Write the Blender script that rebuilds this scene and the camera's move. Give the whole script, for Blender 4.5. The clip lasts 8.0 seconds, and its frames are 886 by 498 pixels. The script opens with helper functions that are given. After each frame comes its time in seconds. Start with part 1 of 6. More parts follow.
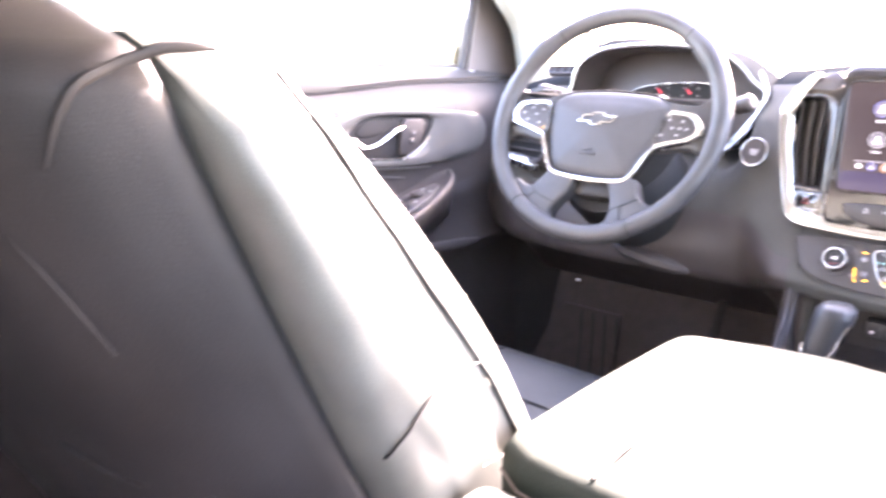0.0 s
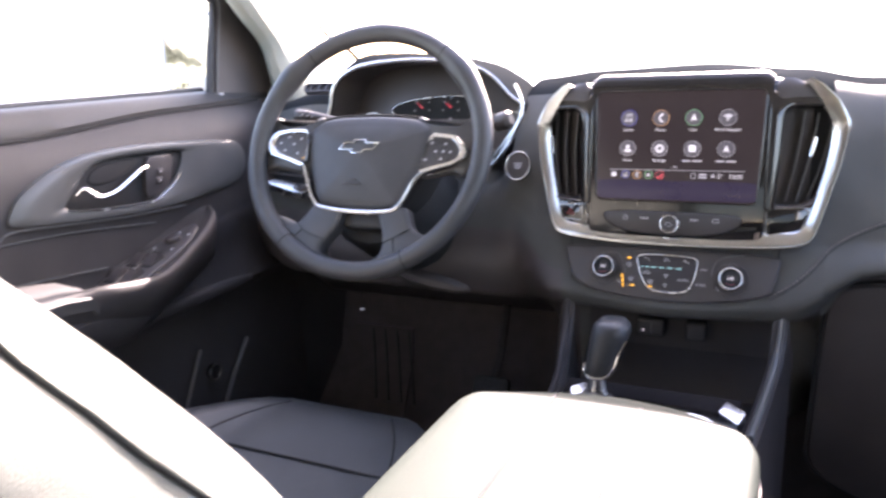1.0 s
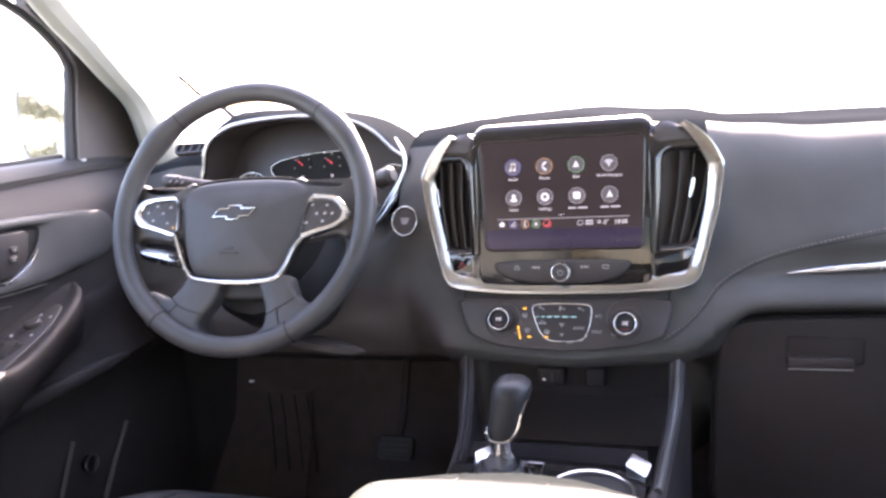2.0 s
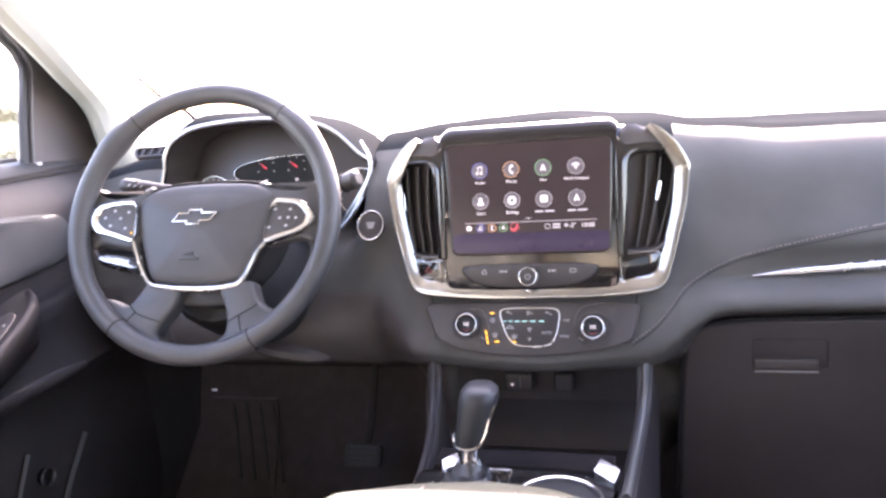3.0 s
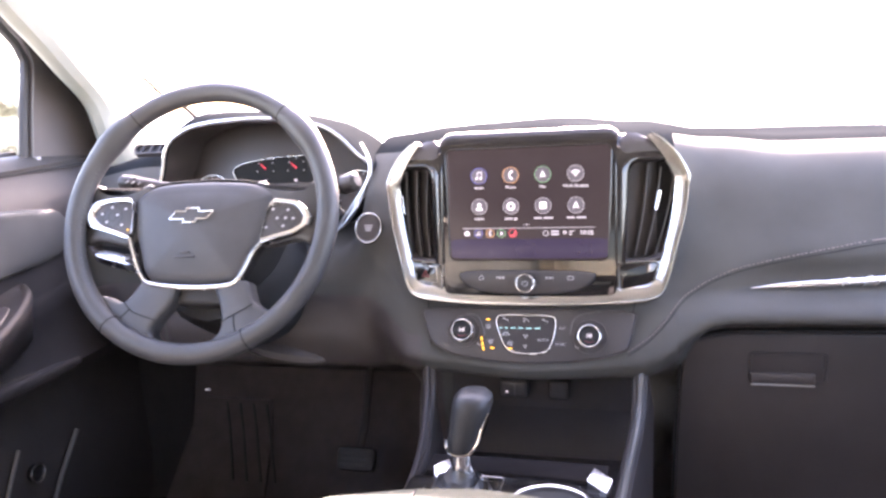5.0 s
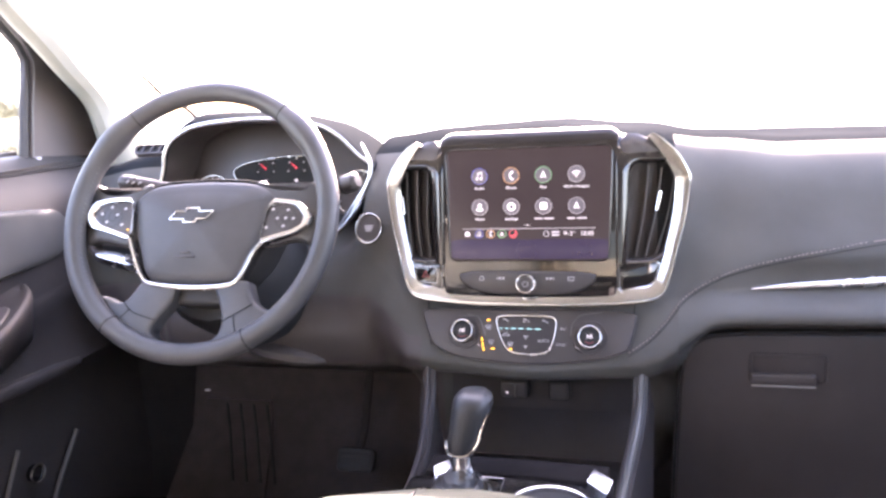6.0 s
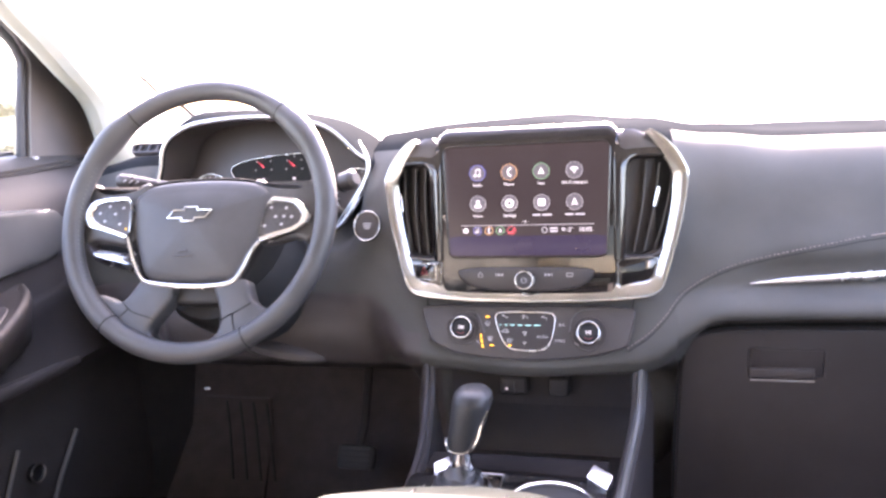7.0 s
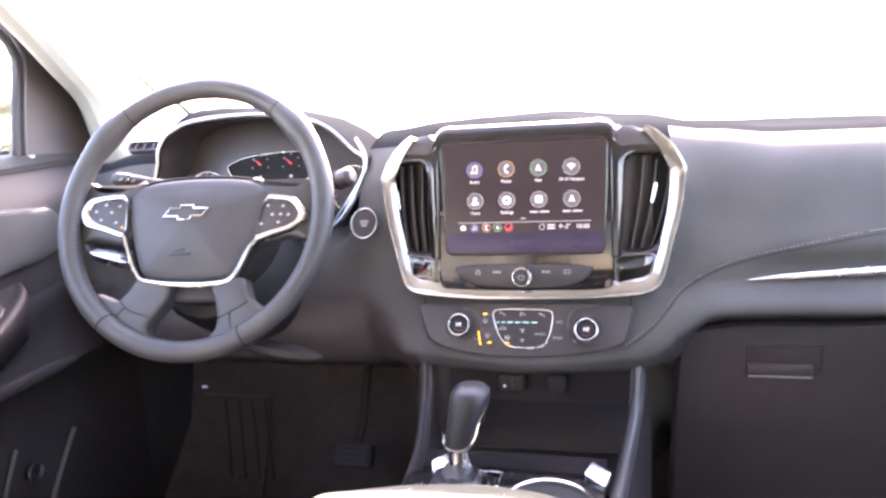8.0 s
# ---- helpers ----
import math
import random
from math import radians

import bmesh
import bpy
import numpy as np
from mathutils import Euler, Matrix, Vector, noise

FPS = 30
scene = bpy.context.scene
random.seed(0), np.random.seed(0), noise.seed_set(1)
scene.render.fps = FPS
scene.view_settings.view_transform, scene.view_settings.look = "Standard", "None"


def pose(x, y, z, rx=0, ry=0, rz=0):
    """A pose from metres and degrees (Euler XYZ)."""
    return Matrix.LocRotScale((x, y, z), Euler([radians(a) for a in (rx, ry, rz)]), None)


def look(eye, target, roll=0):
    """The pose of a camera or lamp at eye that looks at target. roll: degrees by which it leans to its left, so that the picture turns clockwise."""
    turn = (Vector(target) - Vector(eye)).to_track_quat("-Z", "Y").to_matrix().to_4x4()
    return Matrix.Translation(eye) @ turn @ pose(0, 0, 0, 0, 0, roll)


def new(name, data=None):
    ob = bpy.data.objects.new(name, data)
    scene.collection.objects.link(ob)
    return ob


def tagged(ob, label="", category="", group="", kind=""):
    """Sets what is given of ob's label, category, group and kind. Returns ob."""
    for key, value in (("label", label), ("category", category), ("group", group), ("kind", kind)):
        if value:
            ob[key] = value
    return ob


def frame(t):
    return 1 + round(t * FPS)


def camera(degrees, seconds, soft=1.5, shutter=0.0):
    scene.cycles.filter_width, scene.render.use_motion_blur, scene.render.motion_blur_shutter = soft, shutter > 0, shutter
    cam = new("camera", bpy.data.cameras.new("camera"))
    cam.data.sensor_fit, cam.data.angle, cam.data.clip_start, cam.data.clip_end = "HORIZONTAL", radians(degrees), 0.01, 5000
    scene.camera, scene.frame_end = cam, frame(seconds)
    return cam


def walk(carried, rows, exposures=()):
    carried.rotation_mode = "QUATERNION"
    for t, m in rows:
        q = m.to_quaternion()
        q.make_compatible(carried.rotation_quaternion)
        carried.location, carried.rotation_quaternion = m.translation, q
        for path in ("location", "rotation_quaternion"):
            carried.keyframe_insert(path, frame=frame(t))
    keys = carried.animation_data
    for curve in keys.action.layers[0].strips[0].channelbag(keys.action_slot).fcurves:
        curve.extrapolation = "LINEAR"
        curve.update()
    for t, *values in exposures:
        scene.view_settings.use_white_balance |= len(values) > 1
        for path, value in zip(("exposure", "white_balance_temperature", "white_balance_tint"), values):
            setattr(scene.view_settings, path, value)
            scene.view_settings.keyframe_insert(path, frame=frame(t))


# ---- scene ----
cam = camera(61.1, 8.0, soft=2.7, shutter=0.4)
PATH = [
    (0, (0.1705, 0.099, 1.178), (-1.127, 1.5457, 0.705), 0.5),
    (0.5, (0.152, 0.15, 1.202), (-0.887, 1.788, 0.717), -0.4),
    (1, (0.142, 0.19, 1.22), (-0.698, 1.935, 0.721), -2.7),
    (1.5, (0.142, 0.221, 1.238), (-0.549, 2.037, 0.766), -4.5),
    (2, (0.138, 0.239, 1.236), (-0.455, 2.104, 0.821), -5.0),
    (3.5, (0.14, 0.255, 1.231), (-0.367, 2.146, 0.823), -4.6),
    (4, (0.141, 0.257, 1.23), (-0.374, 2.147, 0.83), -4.0),
    (4.5, (0.14, 0.257, 1.231), (-0.373, 2.148, 0.833), -3.5),
    (6, (0.14, 0.258, 1.229), (-0.376, 2.15, 0.837), -3.3),
    (6.5, (0.141, 0.26, 1.231), (-0.376, 2.15, 0.832), -3.5),
    (7, (0.14, 0.258, 1.23), (-0.372, 2.149, 0.828), -3.7),
    (7.5, (0.14, 0.259, 1.231), (-0.367, 2.15, 0.822), -3.9),
    (8, (0.141, 0.26, 1.23), (-0.367, 2.15, 0.82), -3.9),
]
walk(cam, [(t, look(eye, target, roll)) for t, eye, target, roll in PATH],
     exposures=[(0.0, 5.85, 7250, 37), (0.5, 5.2, 7250, 35), (1.0, 4.1, 7050, 31), (1.5, 3.85, 7050, 31), (2.0, 4.33, 7200, 33), (3.5, 4.83, 7400, 37), (8.0, 5.05, 7400, 38)])

# ---------------------------------------------------------------- light
SUN_AZ, SUN_EL = -1.0, 27.0            # degrees right of straight ahead, degrees up
world = bpy.data.worlds.new("world")
scene.world = world
world.use_nodes = True
_wn = world.node_tree
_sky = _wn.nodes.new("ShaderNodeTexSky")
_sky.sky_type, _sky.sun_disc = "NISHITA", False
_sky.sun_elevation, _sky.sun_rotation = radians(SUN_EL), radians(SUN_AZ)
_sky.air_density, _sky.dust_density = 1.0, 2.0
_wn.links.new(_sky.outputs[0], _wn.nodes["Background"].inputs[0])
_wn.nodes["Background"].inputs[1].default_value = 0.15
sun = new("sun", bpy.data.lights.new("sun", "SUN"))
sun.data.energy, sun.data.angle, sun.data.color = 3.4, radians(0.6), (1.0, 0.97, 0.93)
_a, _e = radians(SUN_AZ), radians(SUN_EL)
sun.matrix_world = look((40 * math.sin(_a) * math.cos(_e), 40 * math.cos(_a) * math.cos(_e), 40 * math.sin(_e)), (0, 0, 0))


# ---------------------------------------------------------------- materials
def material(name, colour, rough=0.5, metal=0.0, grain=0.0, grain_size=0.001, vary=0.15, vary_size=0.05, rough_vary=0.08, coat=0.0,
             emit=None, emit_power=1.0, spec=0.5, cells=False, sheen=0.0):
    """A surface with variation at two scales: broad wear in colour and gloss, fine grain in relief."""
    m = bpy.data.materials.new(name)
    m.use_nodes = True
    nt, b = m.node_tree, m.node_tree.nodes["Principled BSDF"]
    link = nt.links.new
    b.inputs["Metallic"].default_value, b.inputs["Coat Weight"].default_value = metal, coat
    b.inputs["Coat Roughness"].default_value, b.inputs["Specular IOR Level"].default_value = 0.04, spec
    b.inputs["Sheen Weight"].default_value = sheen
    co = nt.nodes.new("ShaderNodeTexCoord").outputs["Object"]
    broad = nt.nodes.new("ShaderNodeTexNoise")
    broad.inputs["Scale"].default_value, broad.inputs["Detail"].default_value = 1 / vary_size, 5
    link(co, broad.inputs["Vector"])
    ramp = nt.nodes.new("ShaderNodeMapRange")
    ramp.inputs["From Min"].default_value, ramp.inputs["From Max"].default_value = 0.3, 0.7
    ramp.inputs["To Min"].default_value, ramp.inputs["To Max"].default_value = 1 - vary, 1 + vary
    link(broad.outputs[0], ramp.inputs[0])
    mul = nt.nodes.new("ShaderNodeVectorMath")
    mul.operation = "SCALE"
    mul.inputs[0].default_value = colour[:3]
    link(ramp.outputs[0], mul.inputs["Scale"])
    link(mul.outputs[0], b.inputs["Base Color"])
    rr = nt.nodes.new("ShaderNodeMapRange")
    rr.inputs["To Min"].default_value, rr.inputs["To Max"].default_value = max(0.02, rough - rough_vary), min(1, rough + rough_vary)
    link(broad.outputs[0], rr.inputs[0])
    link(rr.outputs[0], b.inputs["Roughness"])
    if grain:
        if cells:
            fine = nt.nodes.new("ShaderNodeTexVoronoi")
            fine.feature = "DISTANCE_TO_EDGE"
        else:
            fine = nt.nodes.new("ShaderNodeTexNoise")
            fine.inputs["Detail"].default_value = 3
        fine.inputs["Scale"].default_value = 1 / grain_size
        link(co, fine.inputs["Vector"])
        bump = nt.nodes.new("ShaderNodeBump")
        bump.inputs["Strength"].default_value, bump.inputs["Distance"].default_value = grain, grain_size * 0.3
        link(fine.outputs[0], bump.inputs["Height"])
        link(bump.outputs[0], b.inputs["Normal"])
    if emit:
        b.inputs["Emission Color"].default_value, b.inputs["Emission Strength"].default_value = (*emit, 1), emit_power
    return m


M = dict(
    # One skin in two tones: face lightened for its shade, top darkened against sun
    dash=material("lightened_dash_skin", (0.074, 0.074, 0.069), 0.68, spec=0.08, grain=0.35, grain_size=0.0016, cells=True, vary=0.2, vary_size=0.15),
    dash_top=material("darkened_dash_top", (0.0170, 0.0190, 0.0205), 0.95, spec=0.0, grain=0.4, grain_size=0.0016, cells=True, vary=0.2, vary_size=0.15),
    # Reddish tint, as in lower_plastic and carpet, stands for veiling glare in the darks
    plastic=material("grained_black_plastic", (0.048, 0.041, 0.040), 0.5, grain=0.3, grain_size=0.0012, cells=True, vary=0.2, vary_size=0.1),
    panel=material("satin_grey_plastic", (0.040, 0.036, 0.036), 0.45, grain=0.15, grain_size=0.001, vary=0.12, vary_size=0.08),
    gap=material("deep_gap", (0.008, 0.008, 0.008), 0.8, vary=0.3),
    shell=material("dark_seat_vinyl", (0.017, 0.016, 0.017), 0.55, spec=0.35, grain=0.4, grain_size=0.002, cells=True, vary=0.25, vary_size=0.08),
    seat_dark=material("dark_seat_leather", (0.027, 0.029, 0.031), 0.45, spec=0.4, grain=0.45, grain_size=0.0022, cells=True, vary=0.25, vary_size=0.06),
    # Same leather as seat_dark, lightened to stand for sun on the bolster
    leather=material("sun_lightened_leather", (0.096, 0.104, 0.094), 0.45, spec=0.7, grain=0.28, grain_size=0.0022, cells=True, vary=0.25, vary_size=0.06),
    wheel=material("wheel_leather", (0.048, 0.049, 0.051), 0.45, grain=0.4, grain_size=0.0014, cells=True, vary=0.2, vary_size=0.05),
    wheel_satin=material("satin_wheel_plastic", (0.056, 0.057, 0.060), 0.46, spec=0.35, grain=0.1, grain_size=0.0008, vary=0.15),
    lid=material("sunlit_lid_leather", (0.043, 0.052, 0.044), 0.6, spec=0.08, grain=0.35, grain_size=0.0022, cells=True, vary=0.08, vary_size=0.06),
    door_grey=material("grey_door_trim", (0.080, 0.081, 0.078), 0.40, grain=0.1, grain_size=0.001, vary=0.1, vary_size=0.08),
    door_soft=material("soft_door_skin", (0.045, 0.043, 0.042), 0.55, spec=0.30, grain=0.35, grain_size=0.0016, cells=True, vary=0.15, vary_size=0.12),
    # Darker copy of the door skin, for the part that skylight misses
    door_lower=material("shaded_lower_door_trim", (0.037, 0.033, 0.032), 0.58, spec=0.28, grain=0.35, grain_size=0.0014, cells=True, vary=0.18, vary_size=0.1),
    sail=material("warm_grey_trim", (0.082, 0.073, 0.070), 0.6, spec=0.3, grain=0.2, grain_size=0.0012, cells=True, vary=0.12, vary_size=0.1),
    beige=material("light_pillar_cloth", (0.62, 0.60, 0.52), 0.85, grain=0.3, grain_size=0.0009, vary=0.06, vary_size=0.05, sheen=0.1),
    # The headliner's cloth darkened, as if no direct sun reached the pillar
    pillar_cloth=material("shaded_pillar_cloth", (0.24, 0.25, 0.215), 0.9, spec=0.2, grain=0.3, grain_size=0.0009, vary=0.06, vary_size=0.05),
    # Dark and bluish to offset the warm sun on the hood
    hood=material("darkened_hood_skin", (0.0195, 0.0215, 0.0230), 0.95, spec=0.0, grain=0.35, grain_size=0.0016, cells=True, vary=0.2, vary_size=0.15),
    piano=material("piano_black", (0.010, 0.009, 0.009), 0.08, rough_vary=0.03, coat=0.35, spec=0.5, vary=0.2),
    roll=material("worn_gloss_black", (0.012, 0.011, 0.011), 0.33, rough_vary=0.06, spec=0.3, coat=0.06, vary=0.2),
    lower_plastic=material("grained_lower_plastic", (0.030, 0.026, 0.026), 0.5, spec=0.4, grain=0.3, grain_size=0.0012, cells=True, vary=0.2, vary_size=0.1),
    matt_black=material("matt_black_plastic", (0.014, 0.012, 0.012), 0.8, spec=0.04, grain=0.3, grain_size=0.0012, cells=True, vary=0.2, vary_size=0.08),
    edge_highlight=material("pale_edge_highlight", (0.22, 0.21, 0.20), 0.5, vary=0.25, vary_size=0.01),
    # Black lifted to brown to stand for the lens veil over the instruments
    haze_black=material("veil_lifted_black", (0.052, 0.044, 0.043), 0.5, coat=0.1, vary=0.1),
    chrome=material("bright_chrome", (0.78, 0.79, 0.80), 0.10, 1.0, rough_vary=0.06, vary=0.06),
    satin=material("satin_silver", (0.70, 0.70, 0.69), 0.26, 1.0, rough_vary=0.06, vary=0.06, vary_size=0.03),
    surround=material("brushed_silver_surround", (0.44, 0.45, 0.455), 0.24, 1.0, rough_vary=0.05, vary=0.05, vary_size=0.03),
    thread=material("pale_thread", (0.22, 0.18, 0.165), 0.8, grain=0.4, grain_size=0.0004),
    carpet=material("black_carpet", (0.070, 0.058, 0.055), 0.95, grain=0.8, grain_size=0.002, vary=0.15, vary_size=0.03, sheen=0.2),
    rubber=material("black_rubber", (0.018, 0.018, 0.018), 0.6, grain=0.2, grain_size=0.001),
    flank=material("dark_grey_paint", (0.05, 0.054, 0.062), 0.45, spec=0.25, vary=0.05),
    paint=material("pale_body_paint", (0.72, 0.73, 0.74), 0.22, coat=0.7, vary=0.03),
    mirror=material("mirror_glass", (0.9, 0.91, 0.92), 0.02, 1.0, rough_vary=0.01, vary=0.01),
    screen=material("dark_display_glass", (0.008, 0.007, 0.008), 0.22, spec=0.22, emit=(0.0022, 0.0018, 0.0019), emit_power=1.0, rough_vary=0.03),
    glow_white=material("lit_white_symbol", (0.4, 0.4, 0.4), 0.4, emit=(0.046, 0.048, 0.053), emit_power=1.0),
    glow_dim=material("lit_dim_symbol", (0.3, 0.3, 0.3), 0.4, emit=(0.023, 0.023, 0.027), emit_power=1.0),
    glow_disc=material("icon_disc", (0.03, 0.03, 0.035), 0.3, emit=(0.0048, 0.0047, 0.0056), emit_power=1.0),
    glow_blue=material("lit_blue", (0.03, 0.04, 0.3), 0.3, emit=(0.008, 0.010, 0.034), emit_power=1.0),
    glow_band=material("lit_dark_blue", (0.006, 0.006, 0.008), 0.22, spec=0.22, emit=(0.0024, 0.0021, 0.0042), emit_power=1.0),
    glow_orange=material("lit_orange", (0.5, 0.25, 0.08), 0.4, emit=(0.042, 0.023, 0.011), emit_power=1.0),
    glow_green=material("lit_green", (0.1, 0.4, 0.15), 0.4, emit=(0.008, 0.021, 0.012), emit_power=1.0),
    glow_red=material("lit_red", (0.5, 0.05, 0.06), 0.4, emit=(0.060, 0.006, 0.009), emit_power=1.0),
    dull_red=material("dull_red_print", (0.16, 0.02, 0.02), 0.4),
    glow_amber=material("lit_amber", (0.6, 0.35, 0.02), 0.4, emit=(0.16, 0.080, 0.006), emit_power=1.0),
    glow_teal=material("lit_teal", (0.2, 0.5, 0.5), 0.4, emit=(0.032, 0.075, 0.08), emit_power=1.0),
    print=material("printed_marks", (0.42, 0.42, 0.43), 0.6),
    concrete=material("pale_concrete", (0.50, 0.50, 0.49), 0.85, grain=0.5, grain_size=0.05, vary=0.15, vary_size=1.5),
    leaf=material("tree_leaves", (0.12, 0.14, 0.09), 0.6, vary=0.4, vary_size=0.4),
    # Paled to stand for the haze and glare over the far hedge
    far_leaf=material("washed_out_leaves", (0.30, 0.32, 0.25), 0.7, vary=0.35, vary_size=0.8),
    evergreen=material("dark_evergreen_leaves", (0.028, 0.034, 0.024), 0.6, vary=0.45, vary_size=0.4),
    bark=material("bark", (0.12, 0.10, 0.08), 0.9, grain=0.6, grain_size=0.03, vary=0.3),
    siding=material("pale_siding", (0.42, 0.41, 0.36), 0.7, vary=0.08, vary_size=0.6),
    roofing=material("grey_roofing", (0.20, 0.19, 0.18), 0.8, vary=0.2, vary_size=0.3),
)


def glass_material(name, tint):
    m = bpy.data.materials.new(name)
    m.use_nodes = True
    nt = m.node_tree
    nt.nodes.remove(nt.nodes["Principled BSDF"])
    clear, gloss, mix = (nt.nodes.new(k) for k in ("ShaderNodeBsdfTransparent", "ShaderNodeBsdfGlossy", "ShaderNodeMixShader"))
    clear.inputs[0].default_value, gloss.inputs[1].default_value, mix.inputs[0].default_value = (*tint, 1), 0.01, 0.05
    nt.links.new(clear.outputs[0], mix.inputs[1])
    nt.links.new(gloss.outputs[0], mix.inputs[2])
    nt.links.new(mix.outputs[0], nt.nodes["Material Output"].inputs[0])
    return m


M["glass"] = glass_material("clear_glass", (0.93, 0.96, 0.94))
M["side_glass"] = glass_material("lightly_tinted_glass", (0.70, 0.74, 0.72))
M["rear_glass"] = glass_material("dark_rear_glass", (0.10, 0.105, 0.10))

# ---------------------------------------------------------------- mesh helpers
ORIGIN = {}


def thing(name, at, label, category, group="", kind=""):
    """An Empty at the thing's base; its parts are given in the place's own coordinates."""
    ob = new(name)
    ob.location, ob.empty_display_size = at, 0.02
    ORIGIN[ob] = Vector(at)
    return tagged(ob, label, category, group, kind)


def part(name, bm, mat, parent=None, label="", sharp=35):
    """Links a bmesh, made in the place's coordinates, as one mesh under a thing or a part."""
    me = bpy.data.meshes.new(name)
    bmesh.ops.recalc_face_normals(bm, faces=bm.faces)
    o = ORIGIN.get(parent, Vector((0, 0, 0)))
    bm.transform(Matrix.Translation(-o))
    bm.to_mesh(me)
    bm.free()
    me.shade_smooth()
    me.set_sharp_from_angle(angle=radians(sharp))
    me.materials.append(M[mat])
    ob = new(name, me)
    ob.parent = parent
    ORIGIN[ob] = o
    return tagged(ob, label)


def structure(name, bm, mat, label, category, sharp=35):
    return tagged(part(name, bm, mat, None, "", sharp), label, category, "", "structure")


def round_poly(pts, times=2, closed=True, keep=0.25):
    """Corner cutting: turns a polygon into a smooth outline."""
    pts = [Vector(p) for p in pts]
    for _ in range(times):
        out, n = [], len(pts)
        for i in range(n if closed else n - 1):
            a, b = pts[i], pts[(i + 1) % n]
            out += [a.lerp(b, keep), a.lerp(b, 1 - keep)]
        pts = out if closed else [pts[0], *out, pts[-1]]
    return pts


def spline(pts, n):
    """n points on a smooth open curve through pts."""
    pts = [Vector(p) for p in pts]
    ext = [2 * pts[0] - pts[1], *pts, 2 * pts[-1] - pts[-2]]
    out = []
    for k in range(n):
        s = k / (n - 1) * (len(pts) - 1)
        i = min(int(s), len(pts) - 2)
        t, (a, b, c, d) = s - i, ext[i:i + 4]
        out.append(0.5 * (2 * b + (c - a) * t + (2 * a - 5 * b + 4 * c - d) * t * t + (3 * b - a - 3 * c + d) * t ** 3))
    return out


def inset(pts, d):
    """A closed 2D outline moved inwards by d."""
    n = len(pts)
    area = sum(pts[i].x * pts[(i + 1) % n].y - pts[(i + 1) % n].x * pts[i].y for i in range(n))
    s, out = (1 if area > 0 else -1), []
    for i in range(n):
        e0, e1 = (pts[i] - pts[i - 1]).normalized(), (pts[(i + 1) % n] - pts[i]).normalized()
        nrm = Vector((-e0.y - e1.y, e0.x + e1.x))
        k = max(0.5, nrm.length / 2)
        out.append(pts[i] + nrm.normalized() * (s * d / k))
    return out


class Plane:
    """A flat working frame: at(u, v, n) is a place."""

    def __init__(self, o, u, v):
        self.o, self.u, self.v = Vector(o), Vector(u).normalized(), Vector(v).normalized()
        self.n = self.u.cross(self.v)

    def at(self, u, v, n=0.0):
        return self.o + self.u * u + self.v * v + self.n * n


def loft(rings, closed=True, cap=(True, True), bm=None):
    """A skin over rings of equal length."""
    bm = bm or bmesh.new()
    rows = [[bm.verts.new(p) for p in r] for r in rings]
    for a, b in zip(rows, rows[1:]):
        for i in range(len(a) if closed else len(a) - 1):
            j = (i + 1) % len(a)
            bm.faces.new((a[i], a[j], b[j], b[i]))
    for flag, row in zip(cap, (rows[0], rows[-1])):
        if flag and len(row) > 2:
            bm.faces.new(row)
    return bm


def slab(pl, outline, n0, n1, bevel=0.001, bm=None, dome=0.0):
    """A plate with a rounded front edge from depth n0 to n1 over a plane; dome swells its face."""
    outline = [Vector(p) for p in outline]
    rings = [[pl.at(p.x, p.y, n0) for p in outline]]
    for k in range(4):
        a = k / 3 * math.pi / 2
        rings.append([pl.at(p.x, p.y, n1 - bevel + bevel * math.sin(a)) for p in inset(outline, bevel * (1 - math.cos(a)) + 1e-5)])
    if dome:
        c = sum(outline, Vector((0, 0))) / len(outline)
        base = inset(outline, bevel)
        for f in (0.85, 0.65, 0.4, 0.18):
            rings.append([pl.at(*(c + (p - c) * f), n1 + dome * (1 - f * f)) for p in base])
    return loft(rings, bm=bm)


def band(pl, outer, inner, n0, n1, bevel=0.001, bm=None):
    """A frame between two outlines of equal length."""
    outer, inner = [Vector(p) for p in outer], [Vector(p) for p in inner]
    rings = [[pl.at(p.x, p.y, n0) for p in outer]]
    for f, h in ((0.0, n1 - bevel), (0.15, n1 - bevel * 0.2), (0.4, n1), (0.6, n1), (0.85, n1 - bevel * 0.2), (1.0, n1 - bevel)):
        rings.append([pl.at(*p.lerp(q, f), h) for p, q in zip(outer, inner)])
    rings.append([pl.at(p.x, p.y, n0) for p in inner])
    rings.append(rings[0])
    bm = loft(rings, cap=(False, False), bm=bm)
    bmesh.ops.remove_doubles(bm, verts=bm.verts, dist=1e-6)
    return bm


def tube(pts, radius, seg=10, closed=False, bm=None, flat=1.0, up=None):
    """A round bar along pts; radius may be a list; flat squeezes it along up."""
    pts = [Vector(p) for p in pts]
    n, rings = len(pts), []
    prev = None
    for i, p in enumerate(pts):
        a, b = (pts[i - 1], pts[(i + 1) % n]) if closed else (pts[max(i - 1, 0)], pts[min(i + 1, n - 1)])
        t = (b - a).normalized()
        ref = Vector(up) if up else (prev if prev else (Vector((0, 0, 1)) if abs(t.z) < 0.9 else Vector((1, 0, 0))))
        s = (ref - t * ref.dot(t)).normalized()
        prev = s
        w = t.cross(s)
        r = radius[i] if isinstance(radius, (list, tuple)) else radius
        rings.append([p + s * (r * flat * math.cos(k / seg * math.tau)) + w * (r * math.sin(k / seg * math.tau)) for k in range(seg)])
    if closed:
        rings.append(rings[0])
    bm = loft(rings, cap=(not closed, not closed), bm=bm)
    if closed:
        bmesh.ops.remove_doubles(bm, verts=bm.verts, dist=1e-6)
    return bm


